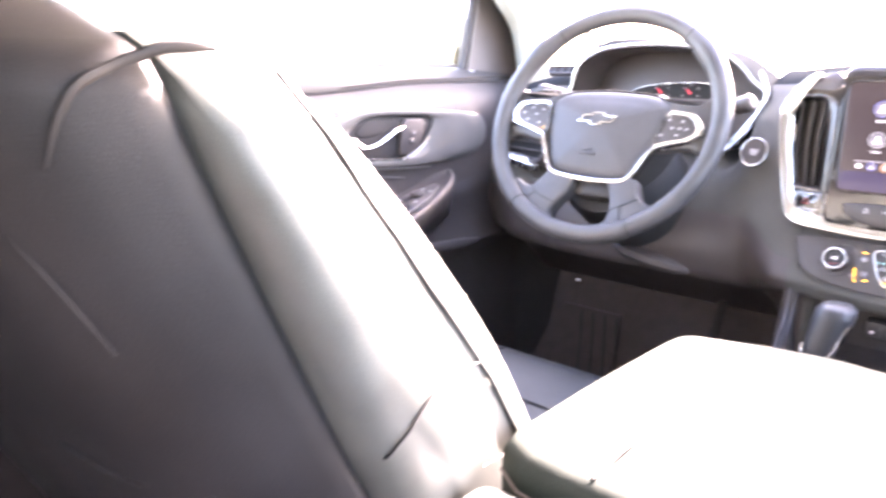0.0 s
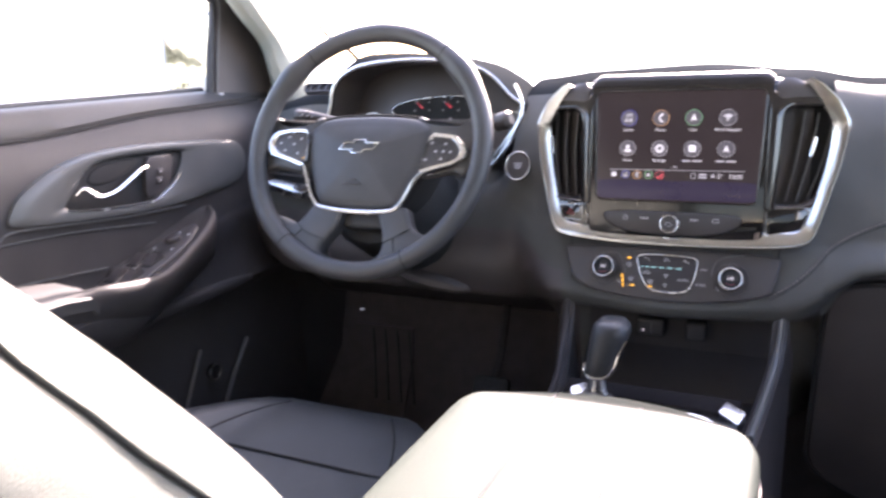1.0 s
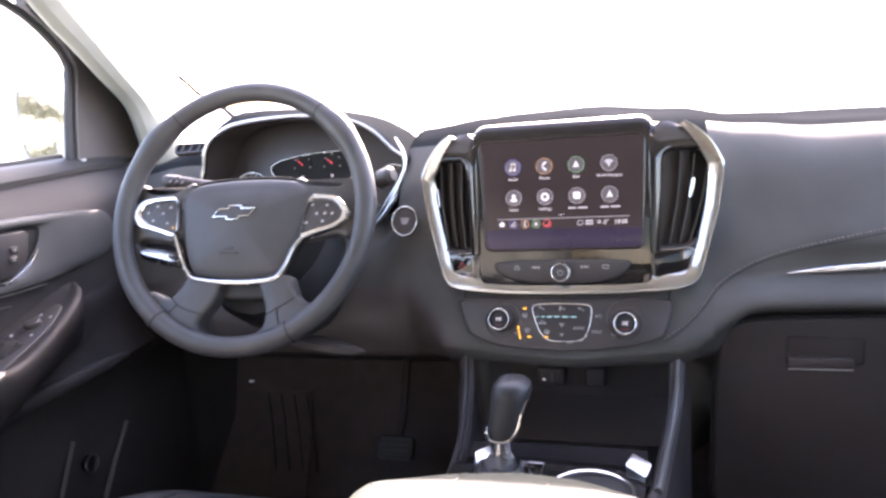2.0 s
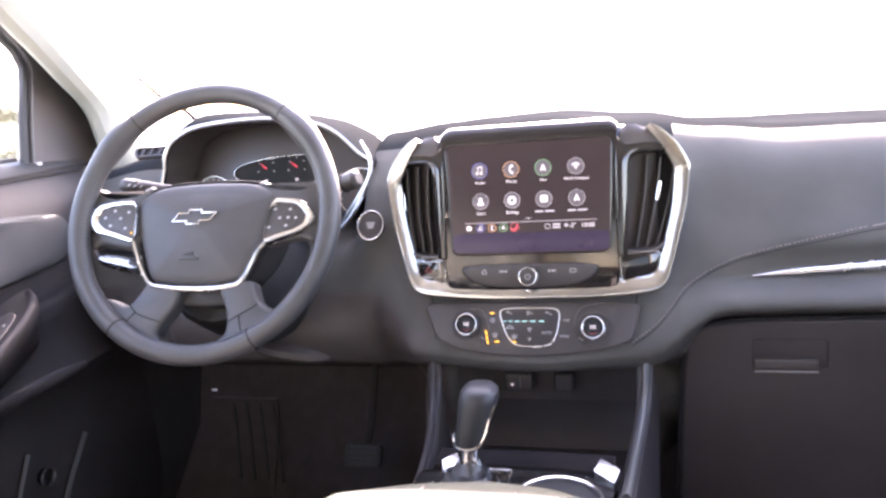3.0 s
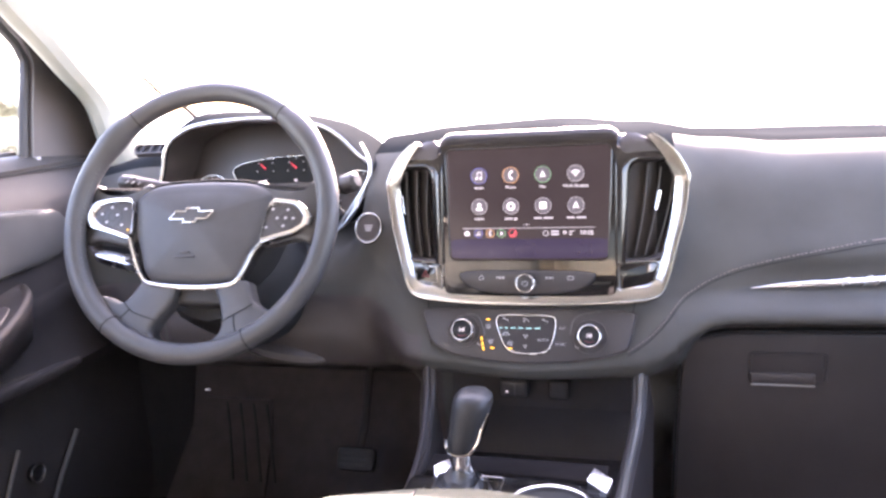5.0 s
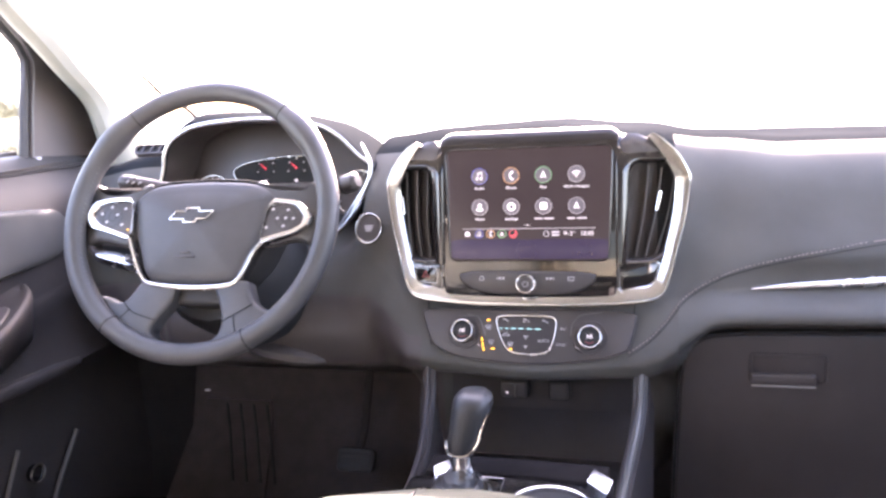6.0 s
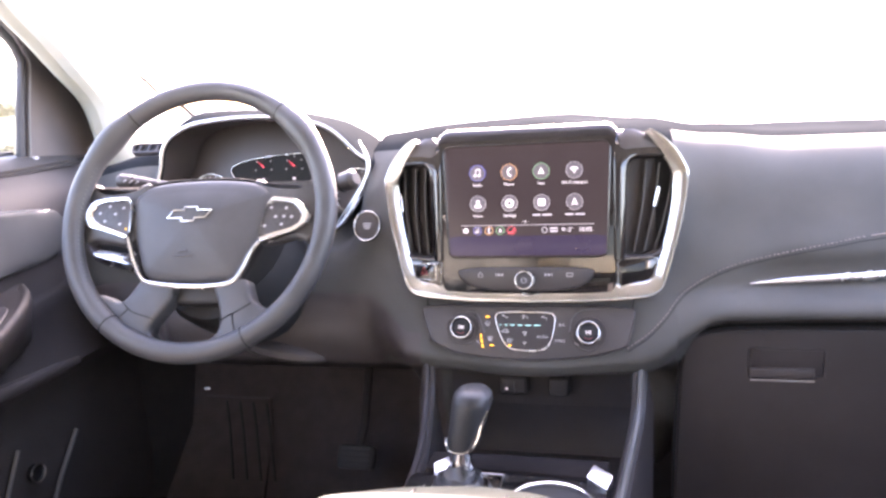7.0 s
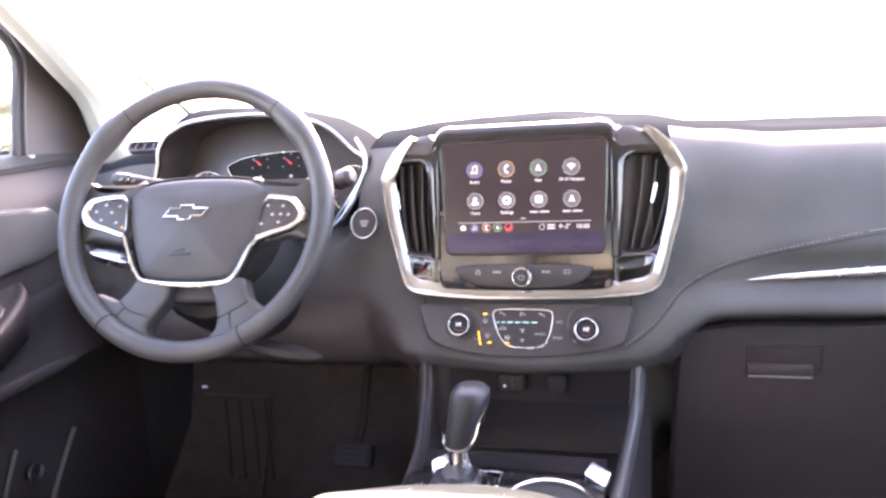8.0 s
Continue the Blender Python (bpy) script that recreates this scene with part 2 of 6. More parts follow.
def circle(u, v, r, n=24, squash=1.0):
    return [Vector((u + r * math.cos(k / n * math.tau), v + r * squash * math.sin(k / n * math.tau))) for k in range(n)]


def rect(u0, v0, u1, v1, r=0.0, n=3):
    """A rectangle with rounded corners."""
    u0, u1, v0, v1 = min(u0, u1), max(u0, u1), min(v0, v1), max(v0, v1)
    if not r:
        return [Vector(p) for p in ((u0, v0), (u1, v0), (u1, v1), (u0, v1))]
    out = []
    for cx, cy, s in ((u1 - r, v1 - r, 0), (u0 + r, v1 - r, 1), (u0 + r, v0 + r, 2), (u1 - r, v0 + r, 3)):
        out += [Vector((cx + r * math.cos((s + k / n) * math.pi / 2), cy + r * math.sin((s + k / n) * math.pi / 2))) for k in range(n + 1)]
    return out


def box(lo, hi, bevel=0.004, segs=2):
    bm = bmesh.new()
    bmesh.ops.create_cube(bm, size=1)
    for v in bm.verts:
        v.co = Vector([(a + b) / 2 + c * (b - a) for a, b, c in zip(lo, hi, v.co)])
    if bevel:
        bmesh.ops.bevel(bm, geom=bm.edges[:], offset=bevel, segments=segs, affect="EDGES", profile=0.5)
    return bm


def letters(name, text, pl, u, v, size, mat, parent, n=0.0, align="CENTER"):
    """Raised writing on a plane."""
    cu = bpy.data.curves.new(name, "FONT")
    cu.body, cu.size, cu.extrude, cu.align_x, cu.align_y, cu.resolution_u = text, size, 0.0001, align, "CENTER", 2
    tmp = bpy.data.objects.new(name, cu)
    me = bpy.data.meshes.new_from_object(tmp)
    bpy.data.objects.remove(tmp)
    bm = bmesh.new()
    bm.from_mesh(me)
    bpy.data.meshes.remove(me)
    for w in bm.verts:
        w.co = pl.at(u + w.co.x, v + w.co.y, n + w.co.z)
    return part(name, bm, mat, parent)


def plate(name, pl, outline, n, mat, parent, thick=0.0005, label=""):
    return part(name, slab(pl, outline, n - thick, n, thick * 0.3), mat, parent, label)


def lerp_keys(keys, x):
    """Smooth interpolation of tuples keyed by x."""
    if x <= keys[0][0]:
        return keys[0][1]
    for (a, p), (b, q) in zip(keys, keys[1:]):
        if x <= b:
            t = (x - a) / (b - a)
            t = t * t * (3 - 2 * t)
            return tuple(i + (j - i) * t for i, j in zip(p, q))
    return keys[-1][1]

# ---------------------------------------------------------------- the large structure: floor, roof, walls, glass
structure("floor", box((-0.86, -1.85, 0.38), (0.86, 1.75, 0.42), 0.01), "carpet", "black carpeted car floor under the seats", "floor")
structure("firewall", loft([[Vector((x, y, z)) for y, z in ((1.45, 0.40), (1.62, 0.55), (1.70, 0.80), (1.72, 1.06), (1.80, 1.06), (1.80, 0.40))]
                            for x in (-0.86, -0.4, 0.0, 0.4, 0.86)]), "carpet", "black carpeted footwell wall below the dashboard", "wall")


def roof_ring(y, z, w):
    pts = [(-w, z - 0.06), (-w * 0.9, z - 0.015), (-w * 0.5, z), (0, z + 0.006), (w * 0.5, z), (w * 0.9, z - 0.015), (w, z - 0.06)]
    return [Vector((a, y, b)) for a, b in pts] + [Vector((a, y, b + 0.04)) for a, b in reversed(pts)]


structure("ceiling", loft([roof_ring(1.02, 1.575, 0.70), roof_ring(0.7, 1.60, 0.72), roof_ring(-0.4, 1.61, 0.72), roof_ring(-1.85, 1.57, 0.70)]),
          "beige", "pale cloth headliner of a car roof", "ceiling")
for side, name in ((-1, "wall_left_rear"), (1, "wall_right")):
    y1 = -0.05 if side < 0 else 1.5
    structure(name, box((side * 0.90 - 0.05, -1.85, 0.38), (side * 0.90 + 0.05, y1, 1.165), 0.02), "door_soft", "dark lower side wall of the car", "wall")
for side, name in ((-1, "kick_panel_left"), (1, "kick_panel_right")):
    structure(name, box((side * 0.885 - 0.055, 1.40, 0.38), (side * 0.885 + 0.055, 1.90, 1.13), 0.01), "door_soft", "dark footwell side panel", "wall")
for side, name in ((-1, "wall_left_header"), (1, "wall_right_header")):
    structure(name, box((side * 0.745 - 0.035, -1.85, 1.49), (side * 0.745 + 0.035, 1.02, 1.56), 0.015), "beige", "pale trim above the side windows", "wall")
structure("wall_rear", box((-0.85, -1.92, 0.38), (0.85, -1.85, 1.15), 0.02), "door_soft", "dark tailgate wall below the rear window", "wall")
structure("wall_rear_header", box((-0.78, -1.92, 1.48), (0.78, -1.85, 1.60), 0.02), "beige", "pale trim above the rear window", "wall")
for side, name in ((-1, "pillar_left"), (1, "pillar_right")):
    structure(name, loft([[Vector((side * (0.87 - k * 0.13), -0.10 + a - k * 0.06, 1.15 + k * 0.36)) + Vector((side * b, 0, 0))
                           for a, b in ((0, 0), (0.09, 0), (0.09, 0.04), (0, 0.04))] for k in (0, 0.5, 1)]), "beige", "pale centre roof pillar", "pillar")

# windscreen: one curved pane from the cowl to the roof
wind = []
for k in range(9):
    s = k / 8
    wind.append([Vector((u * (0.80 - 0.10 * s), (1.86 - 0.36 * u * u) * (1 - s) + (1.12 - 0.12 * u * u) * s, 1.12 + 0.04 * u * u + (0.455 - 0.04 * u * u) * s + 0.05 * math.sin(s * math.pi)))
                 for u in [j / 8 - 1 for j in range(17)]])
ws = structure("window_1", loft(wind, closed=False, cap=(False, False)), "glass", "clear raked windscreen above the dashboard", "window")
ws.visible_shadow = False
side_glass = [[Vector((-0.895 + 0.13 * s - 0.02 * math.sin(s * math.pi), y, 1.15 + 0.36 * s)) for y in (-0.02, 0.4, 0.85, 1.10, 1.32 - 0.22 * max(0, s - 0.55))]
              for s in [k / 6 for k in range(7)]]
structure("window_2", loft(side_glass, closed=False, cap=(False, False)), "side_glass", "lightly tinted side window of the driver's door", "window")

# the other panes, unseen: lightly tinted beside the passenger, dark behind the centre pillars to cut rear light
pane = [[Vector((-p.x, p.y, p.z)) for p in row] for row in side_glass]
structure("window_3", loft(pane, closed=False, cap=(False, False)), "side_glass", "lightly tinted side window of the passenger's door", "window")
for side, name in ((-1, "window_4"), (1, "window_5")):
    pane = [[Vector((side * (0.885 - 0.13 * s + 0.02 * math.sin(s * math.pi)), y, 1.15 + 0.36 * s)) for y in (-1.87, -1.2, -0.6, -0.06)] for s in [k / 6 for k in range(7)]]
    structure(name, loft(pane, closed=False, cap=(False, False)), "rear_glass", "unseen dark rear side window that cuts the light", "window")
pane = [[Vector((x, -1.885 - 0.02 * math.cos(x * 2), z)) for x in [-0.84 + 0.14 * k for k in range(13)]] for z in (1.14, 1.25, 1.36, 1.50)]
structure("window_6", loft(pane, closed=False, cap=(False, False)), "rear_glass", "unseen dark rear window that cuts the light", "window")

# pale front pillar between the windscreen and the side window
pil_a = spline([(-0.805, 1.445, 1.13), (-0.80, 1.418, 1.192), (-0.80, 1.3965, 1.2556), (-0.80, 1.3415, 1.308), (-0.80, 1.291, 1.355), (-0.80, 1.2447, 1.395), (-0.785, 1.15, 1.475), (-0.75, 1.02, 1.56)], 29)
pil_b = spline([(-0.80, 1.60, 1.15), (-0.80, 1.520, 1.2006), (-0.80, 1.484, 1.239), (-0.80, 1.438, 1.291), (-0.80, 1.382, 1.354), (-0.80, 1.317, 1.425), (-0.78, 1.20, 1.51), (-0.745, 1.06, 1.585)], 29)
rings = []
for a, b in zip(pil_a, pil_b):
    out = Vector((0.020, -0.010, 0.004))
    # Hidden outer points widen the pillar to keep sun off the door
    rings.append([a - out * 0.6, a, a.lerp(b, 0.12) + out * 0.7, a.lerp(b, 0.4) + out * 1.2, a.lerp(b, 0.7) + out, a.lerp(b, 0.93) + out * 0.4, b, b + Vector((-0.095, 0.078, 0.0)), a + Vector((-0.090, 0.105, 0.0))])
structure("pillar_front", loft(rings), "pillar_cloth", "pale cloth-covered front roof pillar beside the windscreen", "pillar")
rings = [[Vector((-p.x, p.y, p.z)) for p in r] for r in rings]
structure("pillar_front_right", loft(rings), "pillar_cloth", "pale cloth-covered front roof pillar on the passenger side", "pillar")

# ---------------------------------------------------------------- dashboard
DASH = [  # across the car: the section of the dashboard from the windscreen down to the footwell, as y, z pairs
    (-0.84, ((1.62, 1.10), (1.60, 1.12), (1.52, 1.135), (1.46, 1.140), (1.42, 1.134), (1.40, 1.12), (1.38, 1.09), (1.365, 1.06), (1.35, 1.03), (1.34, 1.0),
             (1.335, 0.97), (1.33, 0.94), (1.33, 0.92), (1.335, 0.90), (1.34, 0.88), (1.35, 0.86), (1.38, 0.845), (1.45, 0.82), (1.60, 0.70))),
    (-0.66, ((1.72, 1.09), (1.66, 1.13), (1.52, 1.158), (1.42, 1.166), (1.385, 1.160), (1.36, 1.14), (1.335, 1.11), (1.315, 1.085), (1.295, 1.06), (1.285, 1.03),
             (1.28, 1.0), (1.27, 0.97), (1.26, 0.94), (1.255, 0.91), (1.255, 0.88), (1.26, 0.86), (1.28, 0.845), (1.38, 0.82), (1.60, 0.70))),
    (-0.592, ((1.76, 1.08), (1.68, 1.13), (1.52, 1.158), (1.42, 1.166), (1.36, 1.158), (1.33, 1.14), (1.31, 1.11), (1.29, 1.085), (1.275, 1.06), (1.265, 1.03),
              (1.26, 1.0), (1.25, 0.97), (1.24, 0.94), (1.235, 0.91), (1.235, 0.88), (1.24, 0.86), (1.26, 0.845), (1.36, 0.82), (1.60, 0.70))),
    (-0.556, ((1.78, 1.08), (1.68, 1.13), (1.52, 1.155), (1.46, 1.15), (1.43, 1.12), (1.42, 1.09), (1.40, 1.06), (1.38, 1.04), (1.30, 1.03), (1.25, 1.02),
              (1.23, 1.0), (1.222, 0.97), (1.215, 0.94), (1.21, 0.91), (1.215, 0.88), (1.225, 0.86), (1.25, 0.845), (1.35, 0.82), (1.60, 0.70))),
    (-0.285, ((1.82, 1.08), (1.70, 1.13), (1.52, 1.155), (1.46, 1.15), (1.43, 1.12), (1.42, 1.09), (1.40, 1.06), (1.38, 1.04), (1.30, 1.03), (1.24, 1.02),
              (1.22, 1.0), (1.212, 0.97), (1.205, 0.94), (1.20, 0.91), (1.205, 0.88), (1.215, 0.86), (1.25, 0.845), (1.35, 0.82), (1.60, 0.70))),
]
DASH += [
    (-0.232, ((1.83, 1.08), (1.70, 1.148), (1.52, 1.162), (1.39, 1.177), (1.335, 1.171), (1.29, 1.152), (1.255, 1.12), (1.235, 1.09), (1.220, 1.06), (1.212, 1.03),
              (1.21, 1.0), (1.205, 0.97), (1.20, 0.94), (1.20, 0.91), (1.205, 0.88), (1.215, 0.86), (1.25, 0.845), (1.35, 0.82), (1.60, 0.70))),
    (-0.150, ((1.84, 1.08), (1.70, 1.169), (1.50, 1.182), (1.38, 1.185), (1.31, 1.176), (1.265, 1.155), (1.235, 1.11), (1.215, 1.06), (1.200, 1.0), (1.186, 0.972),
              (1.178, 0.962), (1.160, 0.93), (1.146, 0.905), (1.147, 0.893), (1.16, 0.878), (1.20, 0.870), (1.24, 0.86), (1.245, 0.80), (1.26, 0.70))),
    (0.0, ((1.85, 1.08), (1.70, 1.172), (1.50, 1.187), (1.36, 1.190), (1.27, 1.186), (1.235, 1.17), (1.215, 1.12), (1.207, 1.06), (1.195, 1.0), (1.180, 0.970),
           (1.171, 0.962), (1.155, 0.93), (1.139, 0.898), (1.137, 0.888), (1.15, 0.874), (1.20, 0.868), (1.24, 0.86), (1.245, 0.80), (1.26, 0.70))),
    (0.140, ((1.84, 1.08), (1.70, 1.160), (1.50, 1.175), (1.38, 1.176), (1.31, 1.170), (1.265, 1.150), (1.235, 1.11), (1.215, 1.06), (1.200, 1.0), (1.186, 0.972),
             (1.178, 0.962), (1.160, 0.93), (1.146, 0.905), (1.147, 0.893), (1.16, 0.878), (1.20, 0.870), (1.24, 0.86), (1.245, 0.80), (1.26, 0.70))),
    (0.235, ((1.82, 1.08), (1.70, 1.148), (1.50, 1.155), (1.40, 1.161), (1.338, 1.156), (1.294, 1.140), (1.258, 1.104), (1.231, 1.050), (1.210, 1.008), (1.205, 0.990),
             (1.200, 0.977), (1.170, 0.964), (1.163, 0.950), (1.185, 0.938), (1.205, 0.930), (1.21, 0.88), (1.22, 0.80), (1.28, 0.72), (1.60, 0.60))),
    (0.320, ((1.80, 1.08), (1.70, 1.145), (1.50, 1.147), (1.40, 1.152), (1.345, 1.147), (1.301, 1.132), (1.266, 1.105), (1.233, 1.056), (1.209, 1.022), (1.211, 1.000),
             (1.206, 0.981), (1.170, 0.967), (1.161, 0.952), (1.185, 0.941), (1.205, 0.932), (1.21, 0.88), (1.22, 0.80), (1.30, 0.72), (1.60, 0.60))),
    (0.84, ((1.62, 1.08), (1.60, 1.138), (1.48, 1.140), (1.43, 1.143), (1.375, 1.138), (1.330, 1.122), (1.296, 1.102), (1.264, 1.072), (1.242, 1.048), (1.242, 1.022),
            (1.238, 0.998), (1.202, 0.980), (1.191, 0.964), (1.215, 0.949), (1.235, 0.940), (1.24, 0.88), (1.25, 0.80), (1.32, 0.72), (1.60, 0.60))),
]


def dash_section(x):
    ys = lerp_keys([(k, tuple(c for p in v for c in p)) for k, v in DASH], x)
    return [Vector((x, ys[i], ys[i + 1])) for i in range(0, len(ys), 2)]


def dash_at(x, z, lift=0.0):
    """The place on the dashboard's face at a given x and height, lifted towards the cabin."""
    s = spline(dash_section(x), 140)
    for a, b in zip(s[30:], s[31:]):
        if a.z >= z >= b.z:
            t = (a.z - z) / max(a.z - b.z, 1e-9)
            d = (b - a).normalized()
            return a.lerp(b, t) + Vector((0, d.z, -d.y)) * lift
    return s[-1]


dashboard = thing("dashboard", (0, 1.5, 0.7), "black soft-touch car dashboard with pale stitching and a silver strip", "dashboard")
xs = sorted(set([round(-0.84 + 0.02 * k, 4) for k in range(85)] + [0.18, -0.592, -0.574, -0.556, -0.285, -0.27, -0.258, -0.245, -0.232]))
for x0, x1, cut in ((-0.85, 0.1801, 17), (0.1799, 0.85, 14)):      # the darkened top ends further down near the driver, against sun glare
    ring_xs = [x for x in xs if x0 < x < x1]
    part("dash_top", loft([spline(dash_section(x), 64)[:cut + 1] for x in ring_xs], closed=False, cap=(False, False)), "dash_top", dashboard, "matt dashboard top, darkened against the sun on it", sharp=50)
    if x0 > 0:
        part("dash_body", loft([spline(dash_section(x), 64)[cut:] for x in ring_xs], closed=False, cap=(False, False)), "dash", dashboard, sharp=50)
        continue
    near, mid = [x for x in ring_xs if x < -0.139], [x for x in ring_xs if x > -0.141]
    part("dash_body", loft([spline(dash_section(x), 64)[cut:] for x in mid], closed=False, cap=(False, False)), "dash", dashboard, sharp=50)
    part("dash_body", loft([spline(dash_section(x), 64)[cut:40] for x in near], closed=False, cap=(False, False)), "dash", dashboard, sharp=50)
    # Darker plastic stands for the shade where the dash curves under
    part("lower_cover", loft([spline(dash_section(x), 64)[39:] for x in near], closed=False, cap=(False, False)), "plastic", dashboard, "grained lower cover, darkened for the shade below the wheel", sharp=50)

# stitched seam that sweeps from the lower centre panel across the passenger side
seam_keys = spline([(0.122, 0.914), (0.1473, 0.9305), (0.1675, 0.950), (0.185, 0.970), (0.209, 0.986), (0.243, 1.002), (0.276, 1.012), (0.315, 1.021), (0.359, 1.029), (0.416, 1.038), (0.56, 1.050), (0.76, 1.06)], 400)
seam = [dash_at(p.x, p.y, 0.0012) for p in seam_keys]
bm = bmesh.new()
run, last = 0.0, seam[0]
stitch = []
for p in seam:
    run += (p - last).length
    last = p
    if run % 0.0050 < 0.0034:
        stitch.append(p)
    elif len(stitch) > 1:
        tube([stitch[0], stitch[len(stitch) // 2] + Vector((0, -0.0005, 0.0002)), stitch[-1]], 0.00065, 5, bm=bm)
        stitch = []
    else:
        stitch = []
tagged(part("stitching", bm, "thread", dashboard), "pale pink-beige stitches", kind="stuff")
part("seam_groove", tube([dash_at(p.x, p.y - 0.004, 0.0002) for p in seam_keys[::6]], 0.0006, 6), "gap", dashboard)
strip_mid = [dash_at(x, 0.9805 + (x - 0.268) * 0.075 - 0.03 * max(0, x - 0.4) ** 2, 0.0028) for x in [0.266 + k * 0.012 for k in range(46)]]
part("trim_strip", tube(strip_mid, [0.0006 + 0.0038 * min(1, k / 4) + 0.0020 * min(1, k / 14) for k in range(46)], 12, flat=1.0), "satin", dashboard, "slim satin silver strip")

for sgn, pts in ((-1, ((-0.136, 0.972), (-0.132, 0.944), (-0.127, 0.917))), (1, ((0.131, 0.974), (0.126, 0.942), (0.120, 0.915)))):
    part("panel_joint", tube([dash_at(p.x, p.y, 0.0003) for p in spline(pts, 12)], 0.0009, 6), "gap", dashboard)

# glovebox with its pull
glove = thing("glove_box", (0.4, 1.2, 0.75), "black plastic glovebox lid with a recessed pull below the dashboard", "glovebox")
GP = Plane((0.30, 1.200, 0.870), (1, 0, 0), (0, -0.06, 1))
out = round_poly([(-0.124, -0.26), (-0.120, -0.10), (-0.114, 0.030), (-0.098, 0.050), (-0.06, 0.0575), (0.0, 0.0595), (0.35, 0.065), (0.36, -0.26)], 3)
part("lid", slab(GP, out, -0.02, 0.006, 0.004), "lower_plastic", glove)
part("lid_gap", band(GP, inset(out, -0.003), inset(out, 0.0), -0.02, 0.0035, 0.0005), "gap", glove)
hole = rect(-0.036, -0.004, 0.053, 0.036, 0.006)
part("pull_recess", band(GP, hole, inset(hole, 0.004), 0.003, 0.0072, 0.0016), "lower_plastic", glove)
part("pull_hollow", slab(GP, inset(hole, 0.004), 0.003, 0.0066, 0.0002), "lower_plastic", glove)
pull = part("pull", slab(GP, rect(-0.034, -0.0045, 0.040, 0.010, 0.003), 0.004, 0.011, 0.003), "plastic", glove, "black pull with a painted edge highlight")
# Pale bar stands for the highlight along the pull's lower edge
part("pull_edge", tube([GP.at(u, -0.0045, 0.013) for u in (-0.033, 0.0, 0.039)], 0.0013, 8), "edge_highlight", pull)

# defroster outlet on top of the dashboard beside the pillar
outlet = thing("defroster_outlet", (-0.64, 1.36, 1.17), "black slotted window demister outlet on the dashboard top", "air vent")
OP = Plane((-0.644, 1.36, 1.171), (0.985, 0.17, 0), (-0.12, 0.60, 0.79))
part("grille_frame", band(OP, rect(-0.040, -0.008, 0.040, 0.012, 0.007, 4), rect(-0.036, -0.004, 0.036, 0.009, 0.005, 4), -0.006, 0.004, 0.002), "plastic", outlet)
# Shallow black sheet stands for the shade inside the outlet
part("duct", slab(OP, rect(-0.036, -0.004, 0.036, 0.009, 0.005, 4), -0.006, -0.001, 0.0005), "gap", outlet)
for k in range(5):
    part("fin", slab(OP, [(-0.030 + k * 0.015, -0.004), (-0.026 + k * 0.015, -0.004), (-0.022 + k * 0.015, 0.009), (-0.026 + k * 0.015, 0.009)], -0.004, 0.003, 0.0005), "panel", outlet)

# side outlet with a bright strip at the dashboard's end
side_vent = thing("side_air_vent", (-0.68, 1.27, 0.99), "black side air outlet with a chrome lower strip in the dashboard", "air vent")
SV = Plane((-0.672, 1.262, 1.030), (0.955, -0.30, 0), (0, 0.2, 0.98))
so = round_poly([(-0.075, -0.03), (0.07, -0.034), (0.075, 0.03), (-0.06, 0.034)], 2)
part("housing", band(SV, so, inset(so, 0.010), -0.03, 0.006, 0.004), "plastic", side_vent)
# Black backing paints the shade behind the slats
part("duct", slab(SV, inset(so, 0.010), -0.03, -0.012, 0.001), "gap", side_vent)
for k in range(3):
    part("slat", slab(SV, rect(-0.062, -0.018 + k * 0.015, 0.062, -0.015 + k * 0.015), -0.015, 0.0, 0.001), "plastic", side_vent)
CS = Plane((-0.664, 1.243, 1.006), (1, -0.12, -0.16), (0, 0.86, 0.51))
part("chrome_strip", slab(CS, round_poly([(-0.050, 0.004), (-0.030, -0.001), (0.044, -0.001), (0.044, 0.020), (-0.034, 0.020)], 1), -0.012, 0.002, 0.002), "satin", side_vent, "bright chrome strip")

# knee panel with a release lever below the wheel
knee = thing("knee_panel", (-0.4, 1.24, 0.8), "black lower cover below the steering column", "trim panel")
kr = []
for k in range(17):
    f = -1 + k / 8
    x, w = -0.372 + 0.075 * f, max(0.06, math.sqrt(1 - f * f))
    zc, h = 0.878 - 0.012 * f, 0.016 * w
    kr.append([Vector((x, 1.212 + 0.006 * f * f - d * w, zc + e * h)) for d, e in ((0.0, 1.0), (0.012, 0.8), (0.020, 0.3), (0.021, -0.3), (0.014, -0.8), (0.0, -1.0), (-0.06, -0.9), (-0.06, 0.9))])
part("cover", loft(kr), "panel", knee, "lens-shaped black cover")
# Pale print colour paints the small highlight on the lever
part("lever", slab(Plane((-0.502, 1.205, 0.815), (1, 0, 0), (0, 0, 1)), rect(-0.004, -0.0013, 0.004, 0.0013, 0.0005), -0.002, 0.001, 0.0004), "print", knee, "release lever shown by its small pale highlight")

# ---------------------------------------------------------------- instrument cluster under its hood
cluster = thing("instrument_cluster", (-0.41, 1.30, 1.05), "dark instrument cluster with small red-needle gauges under a black hood", "instrument cluster")
front = spline([(-0.574, 1.075), (-0.578, 1.100), (-0.575, 1.127), (-0.567, 1.149), (-0.562, 1.170), (-0.549, 1.189), (-0.523, 1.2036), (-0.497, 1.2106), (-0.450, 1.2145), (-0.385, 1.2140), (-0.317, 1.204), (-0.280, 1.187),
                (-0.250, 1.157), (-0.232, 1.142), (-0.238, 1.118), (-0.262, 1.086), (-0.288, 1.054)], 60)
cl_front = [Vector((p.x, 1.262, p.y)) for p in front]
centre = Vector((-0.405, 1.262, 1.125))


